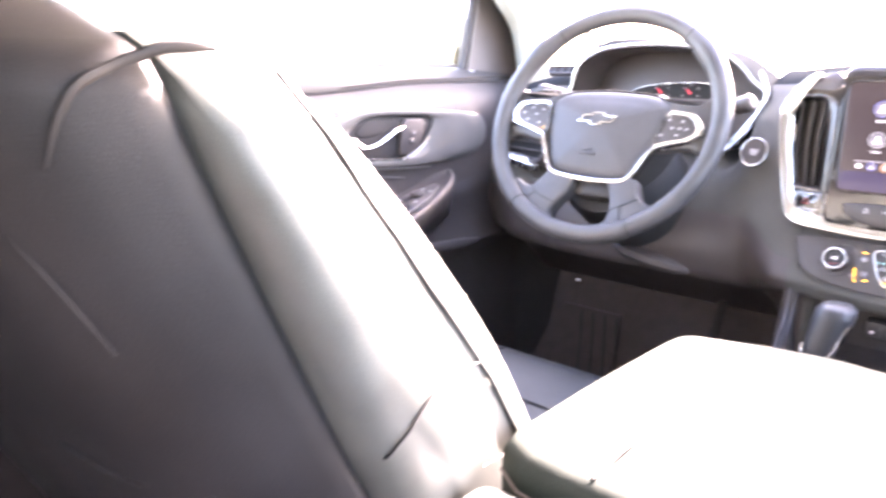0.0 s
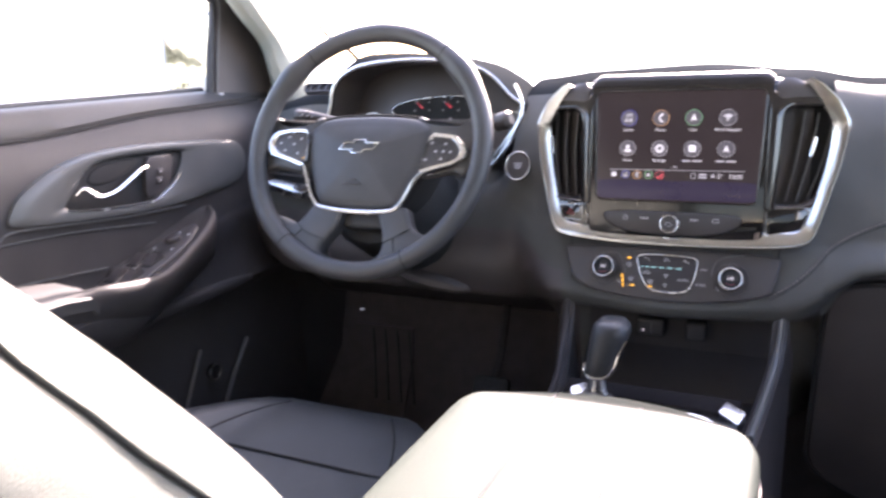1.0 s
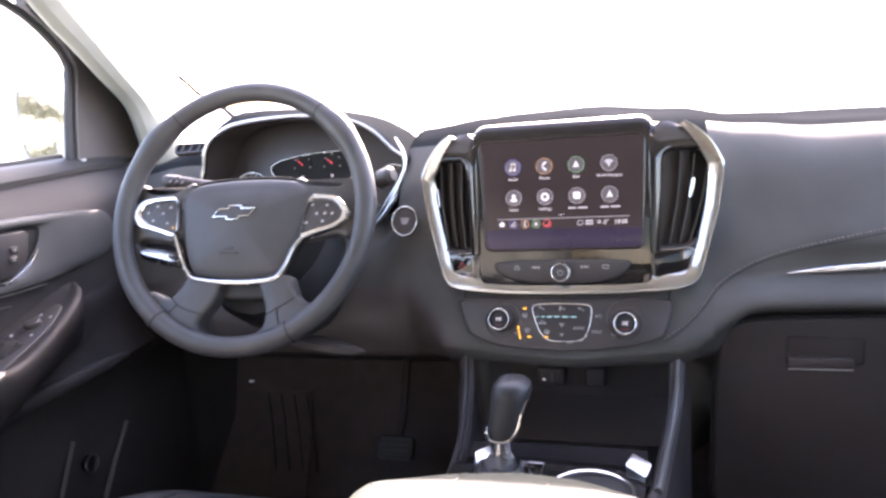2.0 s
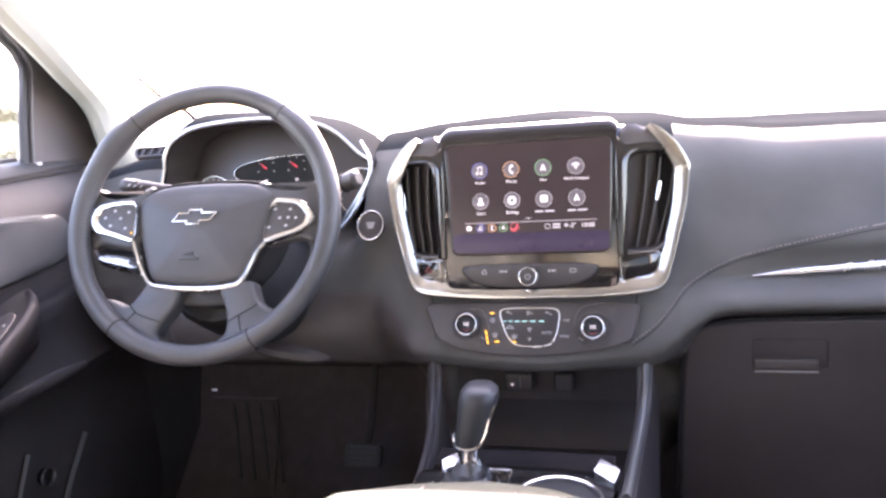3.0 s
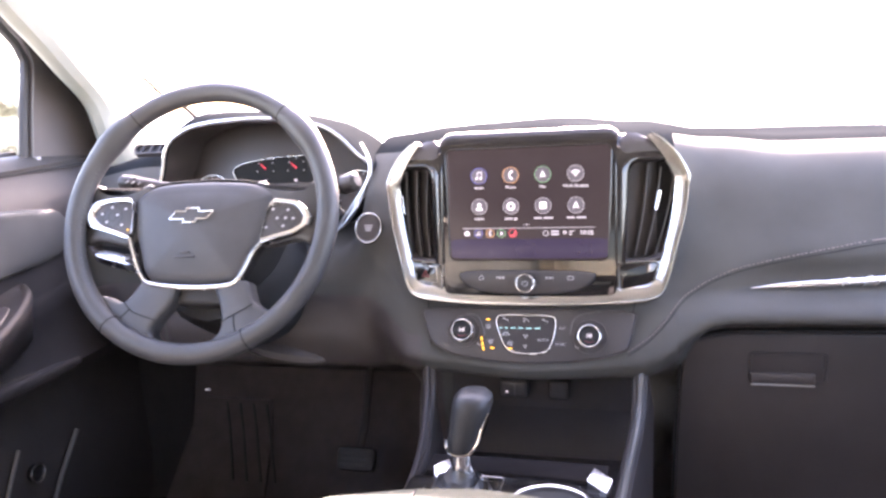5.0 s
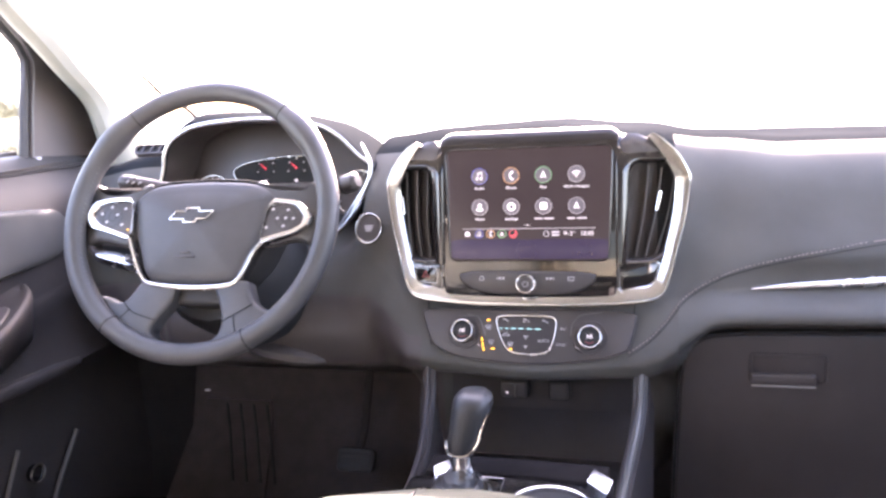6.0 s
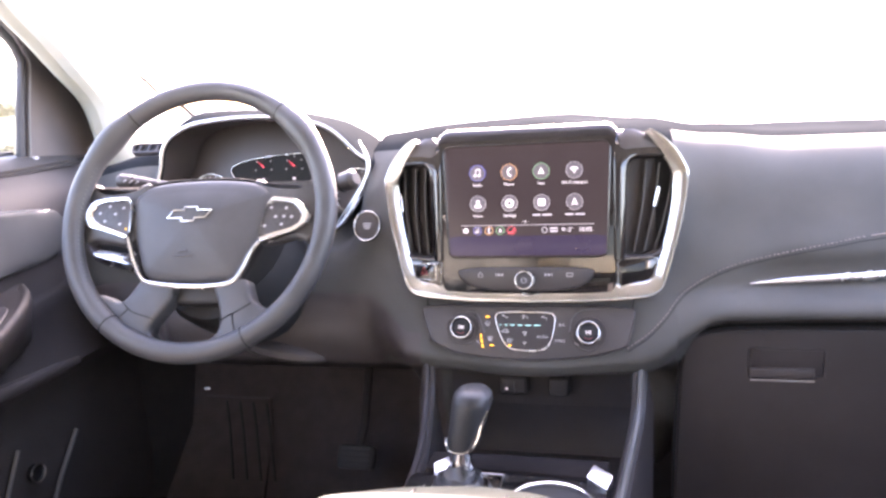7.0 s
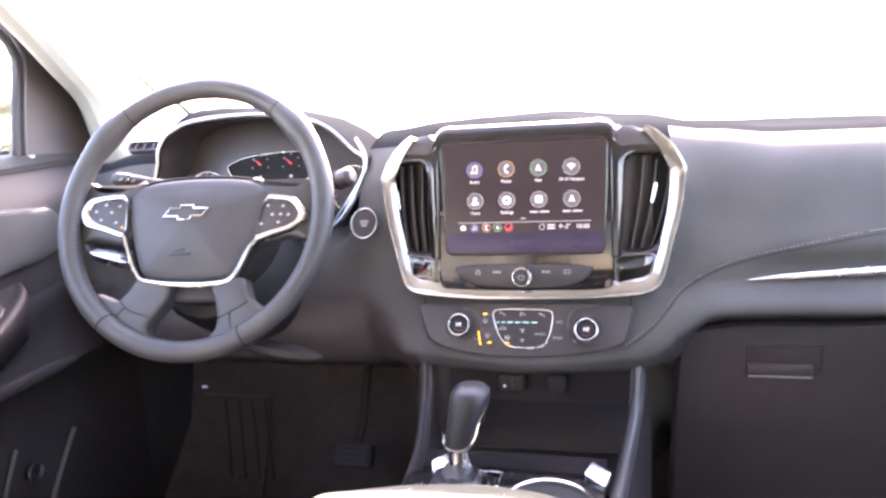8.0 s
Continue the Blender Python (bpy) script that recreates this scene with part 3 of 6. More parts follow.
def grow(points, k, y, dz=0.0):
    return [Vector((centre.x + (p.x - centre.x) * k, y, centre.z + (p.z - centre.z) * k + dz)) for p in points]


def hood_ring(y, k, f, dz=0.0):
    """One ring of the hood, risen by a share f of its crest's height over the lip."""
    ring_ = []
    for p in cl_front:
        up = lerp_keys([(-0.60, (0.018,)), (-0.56, (0.022,)), (-0.52, (0.022,)), (-0.497, (0.017,)), (-0.45, (0.0125,)), (-0.41, (0.009,)), (-0.385, (0.0085,)), (-0.317, (0.004,)), (-0.22, (0.003,))], p.x)[0]
        ring_.append(Vector((centre.x + (p.x - centre.x) * k, y, p.z + up * f * min(1.0, max(0.0, (p.z - 1.13) / 0.05)) + dz)))
    return ring_


hood = [grow(cl_front, 0.985, 1.266), grow(cl_front, 1.0, 1.260), hood_ring(1.262, 1.008, 0.12), hood_ring(1.275, 1.02, 0.5), hood_ring(1.295, 1.027, 0.85), hood_ring(1.32, 1.03, 1.0), hood_ring(1.36, 1.03, 0.95, -0.003),
        hood_ring(1.42, 1.01, 0.6, -0.015), hood_ring(1.52, 0.97, 0.3, -0.05)]
part("hood", loft(hood, closed=False, cap=(False, False)), "hood", cluster)
part("inner_wall", loft([grow(cl_front, 0.986, 1.265), grow(cl_front, 0.95, 1.29), grow(cl_front, 0.90, 1.335)], closed=False, cap=(False, False)), "haze_black", cluster)
part("hood_trim", tube(grow(cl_front[3:], 0.998, 1.259), 0.0026, 8, flat=1.3), "surround", cluster, "slim satin silver edge")
part("side_trim", tube([Vector(p) for p in spline([(-0.236, 1.240, 1.175), (-0.224, 1.236, 1.150), (-0.224, 1.232, 1.128), (-0.238, 1.230, 1.100), (-0.262, 1.228, 1.066), (-0.292, 1.226, 1.046), (-0.312, 1.226, 1.044)], 30)],
                       [0.0020 + 0.0022 * math.sin(k / 29 * math.pi) for k in range(30)], 10, flat=0.7), "satin", cluster, "curved satin silver edge")
CP = Plane((-0.405, 1.325, 1.130), (1, 0, 0), (0, 0.25, 0.97))
face = [(p.x + 0.405, (p.z - 1.125)) for p in grow(cl_front, 0.97, 0)]
part("face", slab(CP, face, -0.01, 0.0, 0.002), "haze_black", cluster, "glossy dark instrument face")
pod = round_poly([(-0.084, 0.004), (-0.064, 0.017), (0.0, 0.0255), (0.075, 0.026), (0.090, -0.024), (0.06, -0.032), (-0.055, -0.030), (-0.072, -0.012)], 3)
part("pod_rim", band(CP, pod, inset(pod, 0.0016), 0.0, 0.006, 0.001), "satin", cluster)
part("pod_face", slab(CP, inset(pod, 0.0016), 0.0, 0.003, 0.0005), "gap", cluster)
for gx, gy, a in ((-0.024, 0.007, 140), (0.028, 0.007, 140)):
    g = part("gauge", slab(CP, circle(gx, gy, 0.017), 0.003, 0.0038, 0.0003), "gap", cluster)
    d = Vector((math.cos(radians(a)), math.sin(radians(a))))
    part("needle", tube([CP.at(gx - d.x * 0.002, gy - d.y * 0.002, 0.006), CP.at(gx + d.x * 0.011, gy + d.y * 0.011, 0.006)], [0.0010, 0.0005], 6), "glow_red", g, "red needle")
    for k in range(5):
        t = radians(200 - k * 55)
        part("tick", slab(CP, rect(gx + 0.0145 * math.cos(t) - 0.0009, gy + 0.0145 * math.sin(t) - 0.0012, gx + 0.0145 * math.cos(t) + 0.0009, gy + 0.0145 * math.sin(t) + 0.0012), 0.003, 0.0045, 0.0002), "print", g)
    part("symbol", slab(CP, rect(gx - 0.0022, gy - 0.022, gx + 0.0022, gy - 0.018, 0.001), 0.003, 0.0045, 0.0002), "glow_dim", g)
for gx in (-0.118, 0.130):
    dial = part("dial_ring", band(CP, circle(gx, -0.036, 0.036, 40), circle(gx, -0.036, 0.0345, 40), 0.0, 0.003, 0.0005), "satin", cluster)
    for k in range(13):
        t = radians(200 - k * 18)
        c, s = math.cos(t), math.sin(t)
        part("tick", tube([CP.at(gx + 0.029 * c, -0.036 + 0.029 * s, 0.002), CP.at(gx + 0.033 * c, -0.036 + 0.033 * s, 0.002)], 0.0005, 5), "print", dial)

# ---------------------------------------------------------------- steering wheel
TILT, YAW = radians(25), radians(4.9)
WC = Vector((-0.3945, 1.0635, 1.105))
WP = Plane(WC, (math.cos(YAW), math.sin(YAW), 0), (-math.sin(YAW) * math.sin(TILT), math.cos(YAW) * math.sin(TILT), math.cos(TILT)))
wheel = thing("steering_wheel", WC, "black leather steering wheel with silver spokes and switch pads", "steering wheel")
RIM, RU, RV = 0.1668, 0.0059, -0.0030
ring = [WP.at(RU + RIM * math.cos(k / 96 * math.tau), RV + RIM * math.sin(k / 96 * math.tau)) for k in range(96)]
rad = []
for k in range(96):
    a = math.degrees(k / 96 * math.tau)
    thick = 0.0132 + 0.0030 * (math.exp(-((a - 40) / 9) ** 2) + math.exp(-((a - 140) / 9) ** 2))
    rad.append(thick)
rim = part("rim", tube(ring, rad, 18, closed=True), "wheel", wheel, "black leather rim with sewn sections")
for a in (52, 126, 232, 297):
    c, s = math.cos(radians(a)), math.sin(radians(a))
    loop = [WP.at(RU + (RIM + 0.0134 * math.cos(q / 24 * math.tau)) * c, RV + (RIM + 0.0134 * math.cos(q / 24 * math.tau)) * s, 0.0134 * math.sin(q / 24 * math.tau)) for q in range(24)]
    part("seam", tube(loop, 0.0009, 5, closed=True), "gap", rim)
for a0, a1 in ((132, 226), (-57, 46)):
    bm = bmesh.new()
    for k in range(int((a1 - a0) / 2.2)):
        t = radians(a0 + k * 2.2)
        t2 = t + radians(1.1)
        tube([WP.at(RU + (RIM - 0.0115) * math.cos(t), RV + (RIM - 0.0115) * math.sin(t), 0.007), WP.at(RU + (RIM - 0.0123) * math.cos(t2), RV + (RIM - 0.0123) * math.sin(t2), 0.003)], 0.0006, 4, bm=bm)
    part("rim_stitching", bm, "door_grey", rim)
pad = round_poly([(0.0077, 0.0494), (0.0599, 0.0465), (0.0798, 0.0419), (0.0928, 0.0349), (0.1005, 0.0259), (0.0994, 0.0097), (0.0896, -0.0234), (0.0778, -0.0475), (0.0650, -0.0741), (0.0504, -0.0833), (-0.0017, -0.0856), (-0.0528, -0.0810), (-0.0658, -0.0714), (-0.0746, -0.0447), (-0.0827, -0.0206), (-0.0877, 0.0120), (-0.0865, 0.0280), (-0.0779, 0.0366), (-0.0643, 0.0433), (-0.0443, 0.0475)], 2)
part("hub_pad", slab(WP, pad, -0.05, -0.004, 0.014, dome=0.010), "wheel_satin", wheel, "black domed centre pad")
part("hub_gap", band(WP, inset(pad, -0.0022), inset(pad, 0.0), -0.05, -0.012, 0.0005), "gap", wheel)
part("hub_back", slab(WP, inset(pad, -0.003), -0.075, -0.018, 0.006), "rubber", wheel)
# bow-shaped plain badge: a chrome outline round a dark field
badge = [Vector(p) for p in [(-0.0295, -0.0062), (-0.0202, 0.0050), (-0.0074, 0.0048), (-0.0071, 0.0088), (0.0117, 0.0086), (0.0114, 0.0046), (0.0311, 0.0043), (0.0218, -0.0069), (0.0081, -0.0067), (0.0078, -0.0108), (-0.0102, -0.0105), (-0.0099, -0.0064)]]
b_ob = part("badge", band(WP, badge, inset(badge, 0.0017), 0.0, 0.0085, 0.0008), "chrome", wheel, "chrome-outlined plain badge")
part("badge_field", slab(WP, inset(badge, 0.0017), 0.0, 0.0072, 0.0004), "wheel_satin", b_ob)
for w, v in ((0.006, -0.046), (0.013, -0.052)):
    plate("airbag_mark", WP, rect(-w - 0.006, v - 0.0012, w - 0.006, v + 0.0012, 0.0008), 0.0046, "panel", wheel, 0.002)
SPOKE_O = {-1: ((-0.0841, 0.0280), (-0.1139, 0.0276), (-0.1369, 0.0244), (-0.1515, 0.0120), (-0.1535, 0.0052), (-0.1431, -0.0103), (-0.1151, -0.0178), (-0.0837, -0.0288)),
           1: ((0.0988, 0.0216), (0.1341, 0.0167), (0.1445, 0.0066), (0.1523, -0.0048), (0.1474, -0.0158), (0.1335, -0.0249), (0.1080, -0.0315), (0.0872, -0.0381))}
SPOKE_I = {-1: ((-0.0842, 0.0224), (-0.1132, 0.0225), (-0.1307, 0.0181), (-0.1383, 0.0081), (-0.1353, -0.0004), (-0.1254, -0.0074), (-0.1030, -0.0148), (-0.0816, -0.0235)),
           1: ((0.0983, 0.0139), (0.1279, 0.0111), (0.1348, 0.0054), (0.1413, -0.0045), (0.1377, -0.0140), (0.1268, -0.0200), (0.1042, -0.0251), (0.0867, -0.0309))}
SPOKE_MARKS = {-1: ((-0.1148, 0.0158), (-0.0955, 0.0132), (-0.1275, 0.0073), (-0.1063, 0.0056), (-0.1200, -0.0034), (-0.0989, -0.0076)),
               1: ((0.1017, 0.0063), (0.1210, 0.0050), (0.1077, -0.0052), (0.1184, -0.0053), (0.1281, -0.0060), (0.1158, -0.0152), (0.0944, -0.0164))}
SPOKE_ARM = {-1: [(-0.0631, 0.0522), (-0.0919, 0.0409), (-0.1255, 0.0383), (-0.1484, 0.0529), (-0.1557, 0.0300), (-0.1595, -0.0182), (-0.1486, -0.0320), (-0.1341, -0.0245), (-0.0958, -0.0348), (-0.0785, -0.0293)],
             1: [(0.0695, 0.0510), (0.0976, 0.0390), (0.1323, 0.0357), (0.1585, 0.0502), (0.1630, 0.0264), (0.1600, -0.0233), (0.1464, -0.0371), (0.1322, -0.0289), (0.0908, -0.0381), (0.0737, -0.0319)]}
for sgn in (-1, 1):
    o, i = round_poly(SPOKE_O[sgn], 2, keep=0.15), round_poly(SPOKE_I[sgn], 2, keep=0.15)
    part("spoke_trim", band(WP, o, i, -0.022, 0.000, 0.002), "satin", wheel, "satin silver spoke surround")
    pod_ = part("switch_pad", slab(WP, i, -0.02, -0.003, 0.0015), "panel", wheel, "dark switch pad with pale symbols")
    for u, v in SPOKE_MARKS[sgn]:
        part("symbol", slab(WP, round_poly([(u - 0.0026, v - 0.0011), (u + 0.0006, v - 0.0018), (u + 0.0026, v + 0.0008), (u - 0.0004, v + 0.0020)], 1), -0.004, -0.0024, 0.0002), "print", pod_)
    if sgn < 0:
        part("lamp", slab(WP, circle(-0.0896, -0.0143, 0.0009, 10), -0.004, -0.0022, 0.0002), "glow_amber", pod_, "small amber lamp")
    for ring_ in range(2):
        c_ = (-0.1129, 0.0037) if sgn < 0 else (0.1185, -0.0054)
        part("button_joint", band(WP, circle(*c_, 0.0135 - 0.0075 * ring_, 20), circle(*c_, 0.0131 - 0.0075 * ring_, 20), -0.004, -0.0027, 0.0002), "gap", pod_)
    # upper arm from the hub to the rim
    arm = round_poly(SPOKE_ARM[sgn], 2, keep=0.2)
    part("spoke", slab(WP, arm, -0.026, -0.010, 0.006), "wheel", wheel)
# lower arms that run out into the rim, and a dark bridge added for the shade under the pad
LOW = (((-0.0617, -0.0764), (-0.0744, -0.0948), (-0.0837, -0.1054), (-0.0940, -0.1057), (-0.1148, -0.0949), (-0.1305, -0.1043), (-0.1059, -0.1385), (-0.0737, -0.1632), (-0.0449, -0.1721),
        (-0.0377, -0.1523), (-0.0480, -0.1418), (-0.0384, -0.1262), (-0.0219, -0.1077), (-0.0168, -0.0853)),
       ((0.0311, -0.0863), (0.0401, -0.1084), (0.0450, -0.1269), (0.0433, -0.1437), (0.0303, -0.1543), (0.0348, -0.1745), (0.0644, -0.1674), (0.0972, -0.1441), (0.1265, -0.1146),
        (0.1120, -0.1112), (0.1018, -0.1170), (0.0843, -0.1088), (0.0789, -0.0944), (0.0741, -0.0783)))
JOINTS = (((-0.0837, -0.1054), (-0.0758, -0.1141), (-0.0665, -0.1197), (-0.0416, -0.1278)), ((-0.0754, -0.1151), (-0.0891, -0.1281), (-0.1018, -0.1409)),
          ((0.0454, -0.1306), (0.0610, -0.1224), (0.0726, -0.1163), (0.0843, -0.1095)), ((0.0612, -0.1224), (0.0626, -0.1351), (0.0684, -0.1514)))
for low in LOW:
    part("lower_spoke", slab(WP, round_poly(low, 2, keep=0.2), -0.028, -0.0035, 0.0055), "wheel", wheel, "broad lower arm")
for joint in JOINTS:
    part("lower_joint", tube([WP.at(p.x, p.y, -0.0034) for p in spline(joint, 12)], 0.0008, 6), "gap", wheel)
part("lower_bridge", slab(WP, round_poly([(-0.0338, -0.0748), (0.0523, -0.0767), (0.0443, -0.1089), (-0.0266, -0.1072)], 1, keep=0.1), -0.045, -0.020, 0.006), "rubber", wheel, "dark bridge that stands for the shade under the pad")
# bright bow that runs round the lower edge of the pad
bow = spline([(-0.0869, -0.0255), (-0.0826, -0.0368), (-0.0755, -0.0546), (-0.0660, -0.0725), (-0.0517, -0.0836), (-0.0040, -0.0886), (0.0451, -0.0875), (0.0642, -0.0772), (0.0787, -0.0476), (0.0892, -0.0349)], 60)
part("pad_trim", tube([WP.at(p.x, p.y, -0.006) for p in bow], 0.0032, 8, flat=1.5, up=WP.n), "satin", wheel, "bright silver bow below the pad")
part("column_cover", loft([[WP.at(0.080 * k * math.cos(q / 20 * math.tau), -0.045 + 0.085 * k * math.sin(q / 20 * math.tau), n) for q in range(20)] for k, n in ((0.9, -0.06), (1.0, -0.075), (1.05, -0.12), (1.1, -0.20))]), "rubber", wheel, "black column cover")


def stalk(name, a, b, r0, r1, label):
    s = thing(name, a, label, "control stalk")
    a, b = Vector(a), Vector(b)
    part("stem", tube([a, a.lerp(b, 0.5), a.lerp(b, 0.8), b], [r0 * 0.8, r0 * 0.8, r0, r0], 12), "plastic", s)
    d = (b - a).normalized()
    part("tip", tube([b - d * 0.004, b, b + d * 0.012, b + d * 0.017], [r1, r1 * 1.06, r1 * 1.04, r1 * 0.7], 14), "panel", s)
    for f in (0.80, 0.90, 1.0):
        part("symbol", tube([a.lerp(b, f) + Vector((-0.0022, -0.0104, 0.0015)), a.lerp(b, f) + Vector((0.0022, -0.0104, 0.0042))], 0.0009, 6), "print", s)
    part("tip_ring", tube([b - d * 0.006, b - d * 0.004], r1 * 1.09, 14), "gap", s)


stalk("indicator_stalk", (-0.46, 1.165, 1.125), (-0.536, 1.142, 1.140), 0.009, 0.0095, "black indicator stalk with pale symbols behind the wheel")
stalk("wiper_stalk", (-0.31, 1.165, 1.105), (-0.222, 1.145, 1.130), 0.009, 0.0115, "grey wiper stalk with a rounded tip behind the wheel")

# start button
SB = Plane((-0.223, 1.212, 1.060), (1, 0.12, 0), (0, 0.35, 0.94))
start_b = thing("start_button", (-0.223, 1.212, 1.06), "round black start button in a bright ring", "button")
part("ring", band(SB, circle(0, 0, 0.0186, 32, 1.15), circle(0, 0, 0.0168, 32, 1.15), -0.006, 0.006, 0.0015), "satin", start_b)
part("cap", slab(SB, circle(0, 0, 0.0168, 32, 1.15), -0.006, 0.004, 0.003), "panel", start_b)
for v, w in ((0.0032, 0.0060), (0.0, 0.0052), (-0.0032, 0.0040)):
    plate("mark", SB, rect(-w, v - 0.0009, w, v + 0.0009, 0.0006), 0.0044, "print", start_b)

# ---------------------------------------------------------------- centre display unit
SP = Plane((0, 1.185, 1.100), (1, 0, 0), (0, 0.158, 0.987))
unit = thing("display_unit", (0, 1.19, 0.97), "glossy black centre display unit in a silver surround", "car display")


def mirror_half(h):
    """A closed outline from its right half, given from top to bottom."""
    return [Vector((u, v - 1.1)) for u, v in h] + [Vector((-u, v - 1.1)) for u, v in reversed(h)]


bez_o = [(0.151, 1.1765), (0.164, 1.169), (0.181, 1.152), (0.193, 1.131), (0.1955, 1.118), (0.190, 1.075), (0.180, 1.035), (0.170, 0.996), (0.162, 0.980), (0.147, 0.973), (0.122, 0.9700), (0.070, 0.9665), (0.004, 0.9655)]
bez_i = [(0.145, 1.1725), (0.152, 1.165), (0.165, 1.148), (0.1755, 1.127), (0.1775, 1.116), (0.173, 1.075), (0.164, 1.036), (0.156, 1.004), (0.1505, 0.9955), (0.142, 0.9915), (0.122, 0.9900), (0.070, 0.986), (0.004, 0.984)]


def dense(h, n):
    return [(p.x, p.y) for p in spline([Vector(q) for q in h], n)]


def open_band(pl, outer, inner, n_fun, depth, bevel):
    """A trim strip along two open lines; n_fun gives its height over the plane."""
    rings = []
    for p, q in zip(outer, inner):
        h = n_fun(p)
        bevel_ = bevel * (1 - 0.85 * min(1.0, max(0.0, (p.y - 0.005) / 0.04)))      # the upper ends lie flatter
        rings.append([pl.at(*p, h - depth), pl.at(*p, h - bevel_ * 0.4), pl.at(*p.lerp(q, 0.05), h - bevel_ * 0.08), pl.at(*p.lerp(q, 0.14), h), pl.at(*p.lerp(q, 0.50), h - bevel_ * 0.55), pl.at(*p.lerp(q, 0.90), h - bevel_ * 1.25),
                      pl.at(*q, h - bevel_ * 1.7), pl.at(*q, h - depth)])
    return loft(rings)


bo, bi = ([Vector((p.x if p.x > 0 else p.x * 0.963, p.y)) for p in mirror_half(dense(h, 40))] for h in (bez_o, bez_i))
part("surround", open_band(SP, bo, bi, lambda p: 0.003 - 0.55 * max(0, abs(p.x) - 0.10) ** 1.6, 0.035, 0.004), "surround", unit, "satin silver surround")
back = mirror_half(dense(bez_i, 24))
part("back_plate", slab(SP, back, -0.06, -0.032, 0.002), "gap", unit)
panel_rows = []
for k in range(49):
    f = -math.cos(k / 48 * math.pi)
    e = max(0.0, abs(f) - 0.86) / 0.14                     # towards the rounded corners
    low, top_ = -0.1262 + 0.0140 * (1 - math.sqrt(max(0.0, 1 - e * e))), 0.007 * e ** 2.4
    row = []
    for v, n in ((low, -0.030), (low, -0.0035), (low + 0.0012, -0.0010), (low + 0.004, 0.0003), (-0.095, 0.0005), (-0.03, 0.0005), (0.0640, 0.0005), (0.0705, -0.0002), (0.0768, -0.0014), (0.0818, -0.0036), (0.0852, -0.0072), (0.0873, -0.0125), (0.0884, -0.021), (0.0886, -0.034), (0.068, -0.045)):
        if v > 0.068:
            v -= top_ * (v - 0.064) / 0.022
        w = 0.1090 + 0.0025 * max(0.0, (v - 0.02) / 0.06)
        row.append(SP.at(f * w, v, n if abs(f) < 0.999 else min(n, -0.004)))
    panel_rows.append(row)
part("gloss_panel", loft([r[:8] for r in panel_rows], closed=False, cap=(False, False)), "piano", unit, "glossy piano-black panel", sharp=60)
part("top_roll", loft([r[7:] for r in panel_rows], closed=False, cap=(False, False)), "roll", unit, "glossy rolled top edge", sharp=60)
scr_o = rect(-0.1035, 0.0635, 0.1035, -0.0760, 0.008, 5)
scr_o = [Vector((p.x * (1.0 if p.y > 0 else 0.955), p.y)) for p in scr_o]
part("screen_rim", band(SP, inset(scr_o, -0.0022), scr_o, -0.004, 0.0026, 0.0016), "piano", unit)
screen = part("screen", slab(SP, scr_o, -0.004, 0.0012, 0.0005), "screen", unit, "lit dark touch screen with round icons")
ICON_X, ICON_Y = (-0.0605, -0.0200, 0.0203, 0.0608), (0.030, -0.009)
NAMES = (("Audio", "Phone", "Nav", "Wi-Fi Hotspot"), ("Users", "Settings", None, None))
RING = (("glow_blue", "glow_orange", "glow_green", "glow_dim"), ("glow_dim", "glow_dim", "glow_dim", "glow_dim"))
